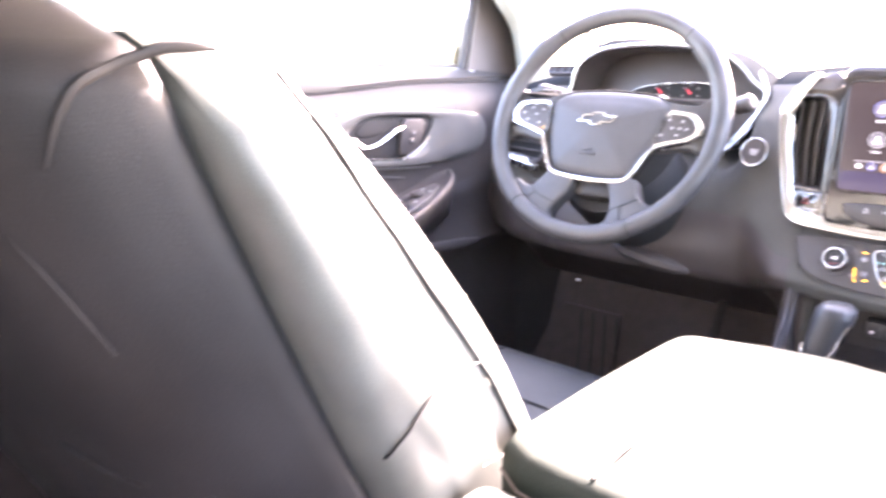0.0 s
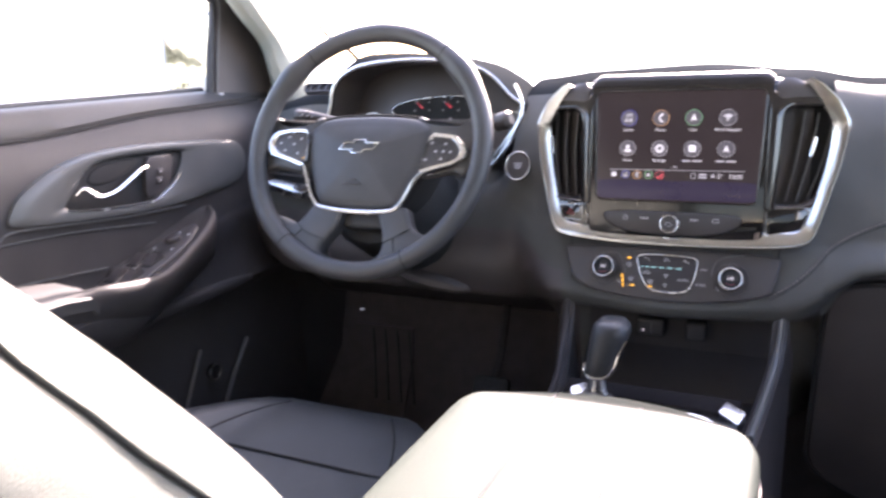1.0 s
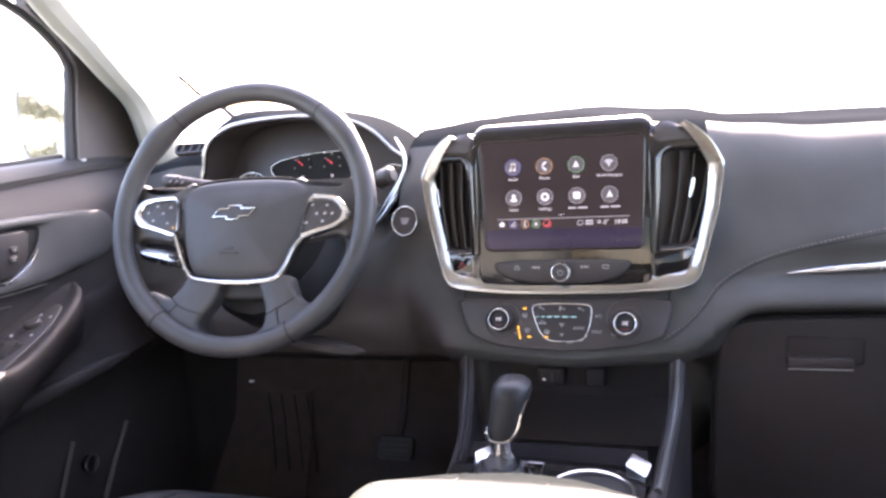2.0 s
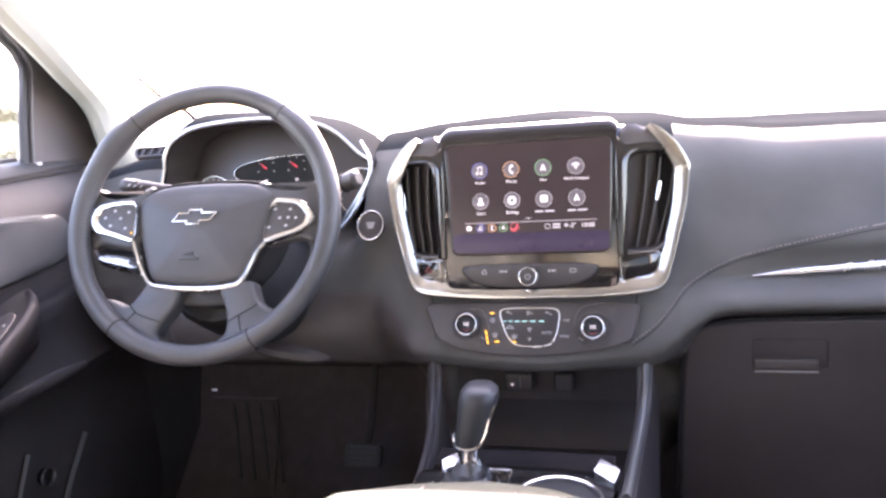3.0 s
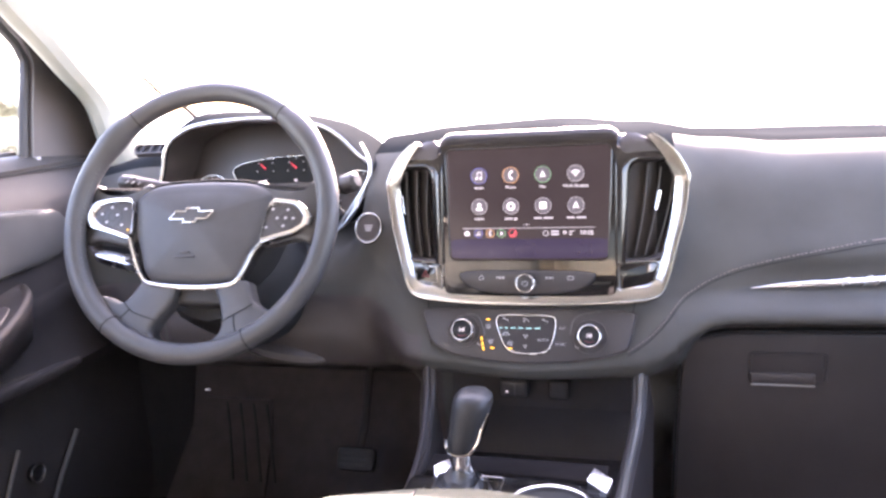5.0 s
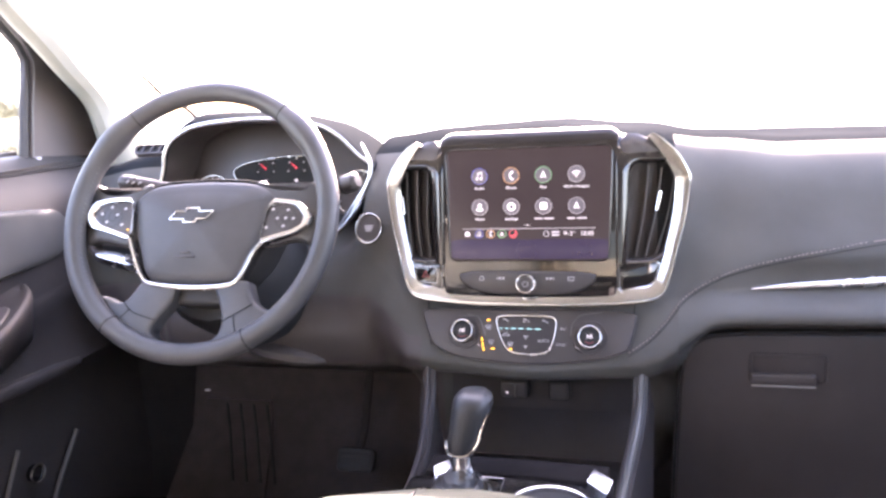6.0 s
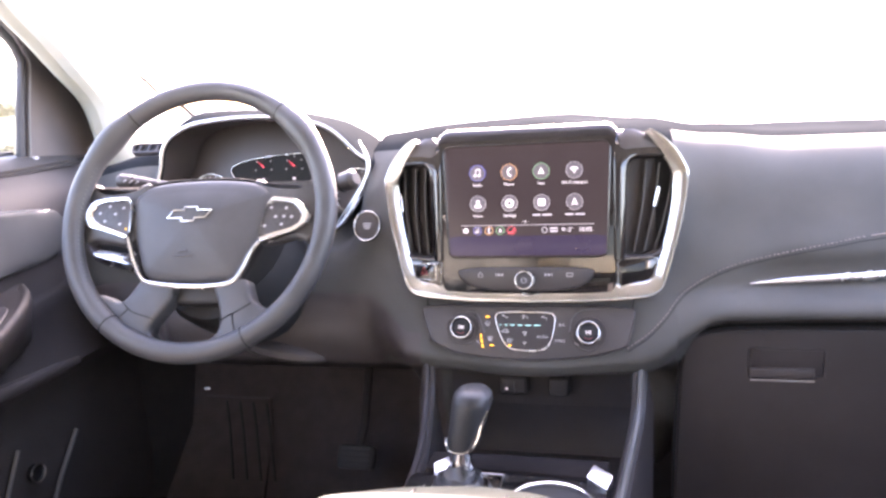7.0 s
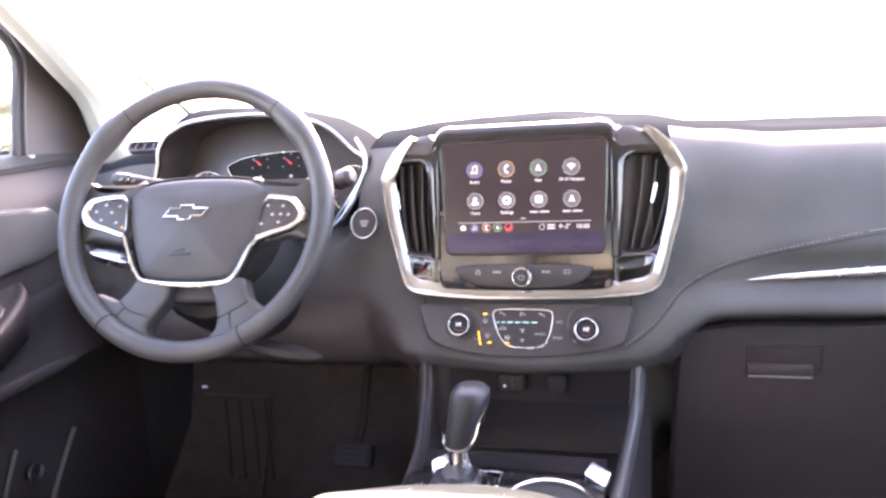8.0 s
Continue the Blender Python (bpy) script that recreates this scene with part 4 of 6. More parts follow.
for r in range(2):
    for c in range(4):
        x, y = ICON_X[c], ICON_Y[r]
        ic = plate("icon", SP, circle(x, y, 0.0100, 28), 0.0018, "glow_disc", screen)
        part("icon_ring", band(SP, circle(x, y, 0.0102, 28), circle(x, y, 0.0098, 28), 0.001, 0.0021, 0.0001), RING[r][c], ic)
        g = "glow_white"
        if (r, c) == (0, 0):
            for s in (-1, 1):
                plate("note", SP, circle(x + s * 0.0026 - 0.0006, y - 0.0032, 0.0016, 12), 0.0022, g, ic)
            plate("note", SP, [(x - 0.0024, y - 0.0032), (x - 0.0016, y - 0.0032), (x - 0.0016, y + 0.0036), (x + 0.0028, y + 0.0045), (x + 0.0028, y - 0.003), (x + 0.0036, y - 0.003), (x + 0.0036, y + 0.0056), (x - 0.0024, y + 0.0046)], 0.0022, g, ic)
        elif (r, c) == (0, 1):
            part("handset", tube([SP.at(x + 0.0026, y + 0.0050, 0.002), SP.at(x - 0.0010, y + 0.0028, 0.002), SP.at(x - 0.0016, y, 0.002), SP.at(x - 0.0010, y - 0.0028, 0.002), SP.at(x + 0.0026, y - 0.0050, 0.002)], [0.0016, 0.001, 0.0009, 0.001, 0.0016], 6), g, ic)
        elif c in (2, 3) and (r, c) in ((0, 2), (1, 3)):
            plate("arrow", SP, [(x - 0.0040, y - 0.0042), (x, y - 0.0022), (x + 0.0040, y - 0.0042), (x, y + 0.0052)], 0.0022, g, ic)
        elif (r, c) == (0, 3):
            for k in (0.0022, 0.0044, 0.0066):
                part("arc", tube([SP.at(x + k * math.cos(radians(a)), y - 0.003 + k * math.sin(radians(a)), 0.002) for a in range(40, 141, 20)], 0.0006, 5), g, ic)
            plate("dot", SP, circle(x, y - 0.003, 0.0010, 8), 0.0022, g, ic)
        elif (r, c) == (1, 0):
            plate("head", SP, circle(x, y + 0.0022, 0.0026, 14), 0.0022, g, ic)
            plate("bust", SP, round_poly([(x - 0.0052, y - 0.005), (x + 0.0052, y - 0.005), (x + 0.0034, y - 0.0006), (x - 0.0034, y - 0.0006)], 1), 0.0022, g, ic)
        elif (r, c) == (1, 1):
            part("cog", band(SP, [Vector((x + (0.0050 + 0.0009 * (k % 2)) * math.cos(k / 16 * math.tau), y + (0.0050 + 0.0009 * (k % 2)) * math.sin(k / 16 * math.tau))) for k in range(16)], circle(x, y, 0.0026, 16), 0.0012, 0.0023, 0.0001), g, ic)
        else:
            plate("square", SP, rect(x - 0.0045, y - 0.0040, x + 0.0045, y + 0.0048, 0.0016), 0.0022, g, ic)
        if NAMES[r][c]:
            letters("caption", NAMES[r][c], SP, x, y - 0.0152, 0.0052, "glow_white", ic, 0.0016)
        else:
            for w in ((-0.0115, -0.0015), (0.0005, 0.0125)):
                plate("caption_bar", SP, rect(x + w[0], y - 0.0162, x + w[1], y - 0.0143, 0.0006), 0.0017, "glow_dim", ic)
plate("lower_band", SP, round_poly([(-0.0985, -0.0500), (0.0985, -0.0500), (0.0975, -0.0745), (-0.0975, -0.0745)], 1, keep=0.06), 0.0013, "glow_band", screen, 0.0002, "faint blue lower band")
plate("divider", SP, rect(-0.083, -0.0368, 0.084, -0.0362), 0.0016, "glow_dim", screen)
for k in range(3):
    plate("page_dot", SP, circle(-0.0035 + k * 0.0033, -0.0322, 0.0010 if k == 1 else 0.0006, 8), 0.0016, "glow_white" if k == 1 else "glow_dim", screen)
for x, ringm in ((-0.0620, "glow_blue"), (-0.0470, "glow_orange"), (-0.0325, "glow_green"), (-0.0180, "glow_red")):
    s_ = part("shortcut", band(SP, circle(x, -0.0430, 0.0052, 20), circle(x, -0.0430, 0.0048, 20), 0.001, 0.0019, 0.0001), ringm, screen)
    y = -0.0430
    if ringm == "glow_blue":
        for q in (-1, 1):
            plate("note", SP, circle(x + q * 0.0015 - 0.0004, y - 0.0018, 0.0010, 10), 0.0019, "glow_white", s_)
        plate("note", SP, [(x - 0.0014, y - 0.0018), (x - 0.0009, y - 0.0018), (x - 0.0009, y + 0.0018), (x + 0.0016, y + 0.0023), (x + 0.0016, y - 0.0016), (x + 0.0021, y - 0.0016), (x + 0.0021, y + 0.0030), (x - 0.0014, y + 0.0024)], 0.0019, "glow_white", s_)
    elif ringm == "glow_orange":
        part("handset", tube([SP.at(x + 0.0015, y + 0.0028, 0.0018), SP.at(x - 0.0006, y + 0.0016, 0.0018), SP.at(x - 0.0009, y, 0.0018), SP.at(x - 0.0006, y - 0.0016, 0.0018), SP.at(x + 0.0015, y - 0.0028, 0.0018)], [0.0010, 0.0006, 0.0005, 0.0006, 0.0010], 6), "glow_white", s_)
    elif ringm == "glow_green":
        plate("arrow", SP, [(x - 0.0024, y - 0.0024), (x, y - 0.0012), (x + 0.0024, y - 0.0024), (x, y + 0.0030)], 0.0019, "glow_white", s_)
    else:
        plate("seat_glyph", SP, [(x - 0.0034, y - 0.0022), (x + 0.0008, y - 0.0020), (x + 0.0026, y + 0.0028), (x + 0.0034, y + 0.0026), (x + 0.0018, y - 0.0032), (x - 0.0034, y - 0.0032)], 0.0019, "glow_red", s_)
plate("home_glyph", SP, [(-0.0800, -0.0455), (-0.0740, -0.0455), (-0.0740, -0.0425), (-0.0728, -0.0425), (-0.0770, -0.0392), (-0.0812, -0.0425), (-0.0800, -0.0425)], 0.0018, "glow_white", screen)
part("status_ring", band(SP, circle(0.0235, -0.0432, 0.0036, 16), circle(0.0235, -0.0432, 0.0029, 16), 0.001, 0.0018, 0.0001), "glow_dim", screen)
for v in (-0.0412, -0.0448):
    plate("status_bar", SP, rect(0.0300, v - 0.0010, 0.0395, v + 0.0010, 0.0005), 0.0017, "glow_dim", screen)
part("pin", band(SP, circle(0.0468, -0.0425, 0.0020, 12), circle(0.0468, -0.0425, 0.0012, 12), 0.001, 0.0018, 0.0001), "glow_white", screen)
letters("temperature", "-2°", SP, 0.0545, -0.0432, 0.0075, "glow_white", screen, 0.0016)
letters("clock", "10:05", SP, 0.0735, -0.0432, 0.0075, "glow_white", screen, 0.0016)
# button bar below the screen
bar = round_poly([(-0.088, -0.0905), (0.084, -0.0905), (0.082, -0.103), (0.066, -0.114), (0.034, -0.1195), (-0.038, -0.1195), (-0.070, -0.114), (-0.086, -0.103)], 2, keep=0.2)
bb = part("button_bar", slab(SP, bar, -0.01, 0.0030, 0.0020), "panel", unit, "satin black button bar")
part("bar_joint", band(SP, inset(bar, -0.0010), bar, -0.01, 0.0012, 0.0002), "gap", unit)
hx = -0.0590
part("home_symbol", band(SP, [Vector(p) for p in ((hx - 0.003, -0.102), (hx + 0.003, -0.102), (hx + 0.003, -0.0985), (hx, -0.0955), (hx - 0.003, -0.0985))], [Vector(p) for p in ((hx - 0.0022, -0.1013), (hx + 0.0022, -0.1013), (hx + 0.0022, -0.0988), (hx, -0.0966), (hx - 0.0022, -0.0988))], 0.002, 0.0034, 0.0001), "print", bb)
for x, s in ((-0.034, -1), (0.027, 1)):
    for k in (-1, 1):
        c_ = x + k * 0.0022
        plate("skip_symbol", SP, [(c_ - 0.002 * s, -0.1010), (c_ - 0.002 * s, -0.0970), (c_ + 0.002 * s, -0.0990)], 0.0034, "print", bb)
    plate("skip_symbol", SP, rect(x + s * 0.0050 - 0.0004, -0.1010, x + s * 0.0050 + 0.0004, -0.0970), 0.0034, "print", bb)
part("return_symbol", band(SP, rect(0.0495, -0.1015, 0.0575, -0.0965, 0.0012), rect(0.0503, -0.1007, 0.0567, -0.0973, 0.0008), 0.002, 0.0034, 0.0001), "print", bb)
knob = part("power_knob", slab(SP, circle(-0.001, -0.1045, 0.0098, 32), 0.0, 0.019, 0.0016), "panel", unit, "round power and volume knob")
part("knob_ring", band(SP, circle(-0.001, -0.1045, 0.0120, 32), circle(-0.001, -0.1045, 0.0099, 32), 0.0, 0.0200, 0.0016), "satin", knob, "bright chrome ring")
part("power_symbol", tube([SP.at(-0.001 + 0.0034 * math.cos(radians(a)), -0.1045 + 0.0034 * math.sin(radians(a)), 0.0192) for a in range(120, 421, 20)], 0.0004, 5), "print", knob)
part("power_symbol", tube([SP.at(-0.001, -0.1010, 0.0192), SP.at(-0.001, -0.1040, 0.0192)], 0.0004, 5), "print", knob)

# ---------------------------------------------------------------- the two tall air vents beside the display
for sgn in (-1, 1):
    vent = thing("air_vent", (sgn * 0.145, 1.20, 1.0), "tall black air vent with upright slats and a chrome tab", "air vent", "vents beside the display")
    VP = Plane((sgn * 0.145, 1.192, 1.100), (1, sgn * 0.22, 0), (0, 0.158, 0.987))
    op = [(-0.016, 0.039), (0.020, 0.045), (0.031, 0.037), (0.0385, 0.016), (0.0315, -0.020), (0.0185, -0.076), (-0.029, -0.078), (-0.030, -0.040), (-0.024, 0.010)]
    ou = [(-0.032, 0.078), (0.000, 0.076), (0.026, 0.052), (0.039, 0.026), (0.041, 0.012), (0.034, -0.026), (0.021, -0.079), (-0.031, -0.081), (-0.033, -0.040), (-0.032, 0.020)]
    op = round_poly([(sgn * u, v) for u, v in op], 2, keep=0.2)
    # outer collar with as many points as the opening
    c0 = sum(op, Vector((0, 0))) / len(op)

    def ray_to(poly, d):
        best = 0.0
        for i in range(len(poly)):
            a, b = poly[i - 1] - c0, poly[i] - c0
            den = d.x * (b.y - a.y) - d.y * (b.x - a.x)
            if abs(den) < 1e-12:
                continue
            t = (a.x * (b.y - a.y) - a.y * (b.x - a.x)) / den
            s = (a.x * d.y - a.y * d.x) / den
            if t > 0 and -1e-6 <= s <= 1 + 1e-6:
                best = max(best, t)
        return c0 + d * best

    oc = [ray_to([Vector((sgn * u, v)) for u, v in ou], (p - c0).normalized()) for p in op]
    part("collar", band(VP, oc, op, -0.04, 0.0, 0.006), "plastic", vent, "black collar")
    part("duct", slab(VP, op, -0.05, -0.022, 0.001), "plastic", vent)
    for k in range(3):
        top, bot = ((0.0025 + 0.0160 * k, 0.038 - 0.004 * k * k), (-0.0135 + 0.0123 * k, -0.073)) if sgn > 0 else ((-0.0105 + 0.0160 * k, 0.038), (-0.0122 + 0.0132 * k, -0.073))
        t_, b_ = VP.at(sgn * top[0], top[1], -0.009), VP.at(sgn * bot[0], bot[1], -0.009)
        m_ = VP.at(sgn * ((top[0] + bot[0]) / 2 + 0.002), (top[1] + bot[1]) / 2, -0.007)
        edge = spline([t_, m_, b_], 9)
        deep = VP.n * -0.014 + VP.u * (sgn * 0.004)
        slat = part("slat", loft([[p, p + deep, p + deep + VP.u * 0.0012, p + VP.u * 0.0012] for p in edge]), "plastic", vent)
        # Lighter bar stands for the light caught by the slat's edge
        part("slat_edge", tube([p + VP.u * 0.0006 for p in edge], 0.0009, 6), "door_grey", slat, "pale front edge in place of its gloss")
    tu = (0.0160, 0.0138, 0.0116) if sgn > 0 else (0.0248, 0.0238, 0.0223)
    part("tab", tube([VP.at(sgn * u, v, -0.002) for u, v in zip(tu, (0.005, -0.007, -0.018))], [0.0018, 0.0020, 0.0016], 10, flat=1.2), "chrome", vent, "bright chrome tab")
    outer = spline([(-0.0385, -0.0805), (-0.0385, -0.03), (-0.0385, 0.02), (-0.0375, 0.058), (-0.0355, 0.0730), (-0.029, 0.0775), (-0.012, 0.0750), (0.008, 0.0660), (0.0300, 0.0450)], 48)
    inner = spline([(-0.0255, -0.0805), (-0.0235, -0.03), (-0.0225, 0.005), (-0.0215, 0.024), (-0.0190, 0.0345), (-0.0130, 0.0395), (-0.004, 0.0408), (0.011, 0.0405), (0.0255, 0.0410)], 48)
    arch = []
    for p, q in zip(outer, inner):
        row = []
        for f, d in ((0.0, 0.030), (0.0, 0.003), (0.05, 0.0010), (0.14, 0.0002), (0.5, 0.0), (0.82, 0.0003), (0.94, 0.0014), (1.0, 0.004), (1.0, 0.030)):
            c = p.lerp(q, f)
            row.append(VP.at(sgn * c.x, c.y, 0.004 - d - 0.013 * max(0.0, (c.y - 0.038) / 0.032) ** 1.6))
        arch.append(row)
    part("visor", loft(arch), "piano", vent, "glossy black column and visor beside the slats", sharp=60)
    lowr = round_poly([(sgn * u, v) for u, v in ((-0.0345, -0.081), (0.0150, -0.080), (0.0095, -0.102), (0.003, -0.1095), (-0.0330, -0.1170))], 1, keep=0.12)
    lo_ = part("lower_panel", slab(VP, lowr, -0.04, -0.0015, 0.0025), "piano", vent, "glossy black lower panel")
    part("lower_rim", band(VP, inset(lowr, -0.0010), lowr, -0.04, -0.0005, 0.0006), "satin", vent)
    if sgn < 0:
        hz = rect(-0.004, -0.1060, 0.0255, -0.0860, 0.003)
        hb = part("hazard_button", slab(VP, hz, -0.006, 0.0006, 0.0012), "piano", lo_, "glossy hazard light button")
        part("button_edge", band(VP, inset(hz, -0.0010), hz, -0.006, -0.0008, 0.0003), "satin", lo_)
        tri = [Vector((0.0105 + 0.0065 * math.cos(radians(90 + 120 * k)), -0.0965 + 0.0065 * math.sin(radians(90 + 120 * k)))) for k in range(3)]
        part("hazard_mark", band(VP, tri, inset(tri, 0.0014), -0.002, 0.0010, 0.0001), "dull_red", hb, "dull red triangle")

# ---------------------------------------------------------------- climate panel
KP = Plane((0, 1.1535, 0.930), (1, 0, 0), (0, 0.447, 0.894))
climate = thing("climate_panel", (0, 1.16, 0.9), "black climate panel with two chrome-ringed dials and lit symbols", "control panel")
po = round_poly([(-0.141, 0.036), (0.133, 0.036), (0.128, 0.010), (0.122, -0.014), (0.090, -0.0245), (0.048, -0.031), (0.0, -0.034), (-0.050, -0.032), (-0.096, -0.0255), (-0.124, -0.012), (-0.134, 0.012)], 2, keep=0.15)
part("plate", slab(KP, po, -0.02, 0.0010, 0.002), "panel", climate)
part("plate_joint", band(KP, inset(po, -0.0008), po, -0.02, 0.0004, 0.0002), "plastic", climate)
fr = round_poly([(-0.043, 0.020), (-0.037, 0.0275), (0.029, 0.0275), (0.0365, 0.021), (0.033, -0.004), (0.026, -0.0195), (0.008, -0.0235), (-0.022, -0.0215), (-0.033, -0.008)], 2, keep=0.2)
part("frame", band(KP, fr, inset(fr, 0.0017), 0.0, 0.0035, 0.0010), "satin", climate, "slim silver frame")
part("field", slab(KP, inset(fr, 0.0017), 0.0, 0.0018, 0.0004), "lower_plastic", climate)
for x, w in ((-0.0345, 0.0030), (-0.0275, 0.0040), (-0.0190, 0.0060), (-0.0095, 0.0060), (0.0010, 0.0070), (0.0120, 0.0070)):
    plate("teal_dash", KP, rect(x - w / 2, 0.0097, x + w / 2, 0.0105, 0.0003), 0.0022, "glow_teal", climate)


def stroke(pts, x, y, parent, r=0.00042):
    part("stroke", tube([KP.at(x + u, y + v, 0.0022) for u, v in pts], r, 5), "print", parent)


def seat_symbol(x, y, arrows):
    """A small seated outline with one or two arrows."""
    s_ = part("symbol", tube([KP.at(x + u, y + v, 0.0022) for u, v in ((-0.0010, 0.0024), (0.0002, 0.0000), (0.0030, 0.0000), (0.0030, -0.0022))], 0.00042, 5), "print", climate)
    for k in range(arrows):
        stroke([(-0.0040, 0.0018 - k * 0.0030), (-0.0014, 0.0014 - k * 0.0030)], x, y, s_)
        stroke([(-0.0024, 0.0026 - k * 0.0030), (-0.0013, 0.0014 - k * 0.0030), (-0.0026, 0.0006 - k * 0.0030)], x, y, s_)


def fan_symbol(x, y, r):
    s_ = part("symbol", slab(KP, circle(x, y, r * 0.3, 10), 0.001, 0.0024, 0.0001), "print", climate)
    for k in range(3):
        a = k * math.tau / 3 + 0.5
        plate("blade", KP, [(x + r * math.cos(a + b) * f, y + r * math.sin(a + b) * f) for b, f in ((0, 0.25), (-0.45, 0.8), (0.1, 1.0), (0.45, 0.85))], 0.0022, "print", s_)


def screen_symbol(x, y):
    """A curved pane with three wavy lines."""
    s_ = part("symbol", tube([KP.at(x + u, y + v, 0.0022) for u, v in ((-0.0026, -0.0006), (-0.0034, 0.0022), (0.0, 0.0030), (0.0034, 0.0022), (0.0026, -0.0006), (-0.0026, -0.0006))], 0.00040, 5), "print", climate)
    for k in (-1, 0, 1):
        stroke([(k * 0.0016, -0.0030), (k * 0.0016 + 0.0005, -0.0014), (k * 0.0016 - 0.0004, 0.0004), (k * 0.0016 + 0.0002, 0.0018)], x, y, s_, 0.00034)


seat_symbol(-0.029, 0.0205, 1)
seat_symbol(-0.003, 0.0205, 2)
seat_symbol(0.021, 0.0195, 1)
fan_symbol(-0.003, 0.0000, 0.0032)
fan_symbol(-0.003, -0.0125, 0.0026)
car_ = part("symbol", tube([KP.at(-0.028 + u, 0.0025 + v, 0.0022) for u, v in ((-0.0048, -0.0014), (-0.0030, 0.0), (-0.0014, 0.0018), (0.0016, 0.0018), (0.0032, 0.0), (0.0046, -0.0014))], 0.00042, 5), "print", climate)
stroke([(-0.0048, -0.0014), (0.0046, -0.0014)], -0.028, 0.0025, car_)
for x, y in ((-0.051, 0.011), (-0.047, -0.008), (-0.022, -0.0100)):
    screen_symbol(x, y)
for x, y in ((-0.063, -0.0125), (0.060, -0.0125)):
    seat_symbol(x, y, 0)
for text, x, y in (("AUTO", 0.019, -0.0045), ("SYNC", 0.0410, -0.0090), ("A/C", 0.0430, 0.0110)):
    letters("caption", text, KP, x, y, 0.0050, "print", climate, 0.0018)
for x0, y0, x1, y1 in ((-0.0540, 0.0199, -0.0490, 0.0211), (-0.0470, -0.0165, -0.0420, -0.0153), (-0.0240, -0.0165, -0.0195, -0.0153)):
    plate("amber_lamp", KP, rect(x0, y0, x1, y1, 0.0004), 0.0022, "glow_amber", climate)
for k in range(3):
    plate("amber_lamp", KP, [(-0.0598 + k * 0.0012, -0.0020 - k * 0.0062), (-0.0586 + k * 0.0012, -0.0020 - k * 0.0062), (-0.0578 + k * 0.0012, -0.0066 - k * 0.0062), (-0.0590 + k * 0.0012, -0.0066 - k * 0.0062)], 0.0022, "glow_amber", climate)
for pts in (((-0.080, 0.0275), (-0.066, 0.0245), (-0.058, 0.010), (-0.055, 0.0)), ((0.0525, 0.003), (0.055, 0.018), (0.065, 0.0285), (0.090, 0.033))):
    part("dial_arc", tube([KP.at(p.x, p.y, 0.0012) for p in spline(pts, 16)], 0.0008, 6), "door_grey", climate)
for x, y in ((-0.0825, 0.0045), (0.0765, 0.0005)):
    part("dial_well", band(KP, circle(x, y, 0.0215, 32), circle(x, y, 0.0200, 32), -0.002, 0.0022, 0.0006), "plastic", climate)
    d_ = part("dial", slab(KP, circle(x, y, 0.0120, 32), 0.0, 0.0140, 0.0012), "gap", climate, "black dial with a lit reading")
    part("dial_side", band(KP, circle(x, y, 0.0146, 40), circle(x, y, 0.0130, 40), 0.0, 0.0110, 0.001), "plastic", d_)
    part("dial_ring", band(KP, circle(x, y, 0.0140, 40), circle(x, y, 0.0124, 40), 0.006, 0.0160, 0.0012), "chrome", d_, "bright chrome ring")
    letters("reading", "HI", KP, x, y, 0.0072, "glow_white", d_, 0.0142)
    part("red_arc", tube([KP.at(x + 0.0080 * math.cos(radians(a)), y + 0.0080 * math.sin(radians(a)), 0.0142) for a in range(230, 311, 16)], 0.0005, 5), "dull_red", d_)

# ---------------------------------------------------------------- centre console, shifter, armrest
console = thing("center_console", (0, 0.95, 0.42), "black centre console with a cup holder and open tray", "console")
for sgn in (-1, 1):
    o_ = 0.0 if sgn < 0 else 0.014
    path = spline([(sgn * (0.093 + o_), 0.40, 0.828), (sgn * (0.094 + o_), 0.70, 0.829), (sgn * (0.096 + o_), 0.90, 0.830), (sgn * (0.101 + o_), 0.955, 0.824), (sgn * (0.114 + o_ * 0.6), 1.045, 0.821),
                   (sgn * (0.125 + o_ * 0.4), 1.108, 0.836), (sgn * (0.130 + o_ * 0.3), 1.138, 0.856), (sgn * (0.132 + o_ * 0.3), 1.155, 0.890)], 36)
    part("side_wall", loft([[p + Vector((-sgn * 0.008, 0, -0.06)), p + Vector((-sgn * 0.008, 0, -0.004)), p + Vector((-sgn * 0.004, 0, 0.001)), p + Vector((sgn * 0.003, 0, 0.0)), p + Vector((sgn * 0.009, 0, -0.006)),
                             p + Vector((sgn * 0.016, 0, -0.05)), Vector((sgn * 0.150, p.y, 0.60)), Vector((sgn * 0.155, p.y, 0.42)), Vector((sgn * 0.08, p.y, 0.42))] for p in path]), "lower_plastic", console, "black side wall")
    # Only the right rail is grey, which paints in its highlight
    part("rail", tube([p + Vector((sgn * 0.002, 0, 0.0012)) for p in path[14:]], 0.0040, 10), "door_grey" if sgn > 0 else "lower_plastic", console, "rail lightened for its highlight" if sgn > 0 else "")
top = bmesh.new()
loft([[Vector((-0.090, y, z)), Vector((-0.05, y, z + 0.001)), Vector((0.05, y, z + 0.001)), Vector((0.104, y, z)), Vector((0.104, y, z - 0.02)), Vector((-0.090, y, z - 0.02))] for y, z in ((0.42, 0.822), (0.70, 0.826), (0.96, 0.832), (1.006, 0.833))], bm=top)
part("top_plate", top, "piano", console, "glossy black top")
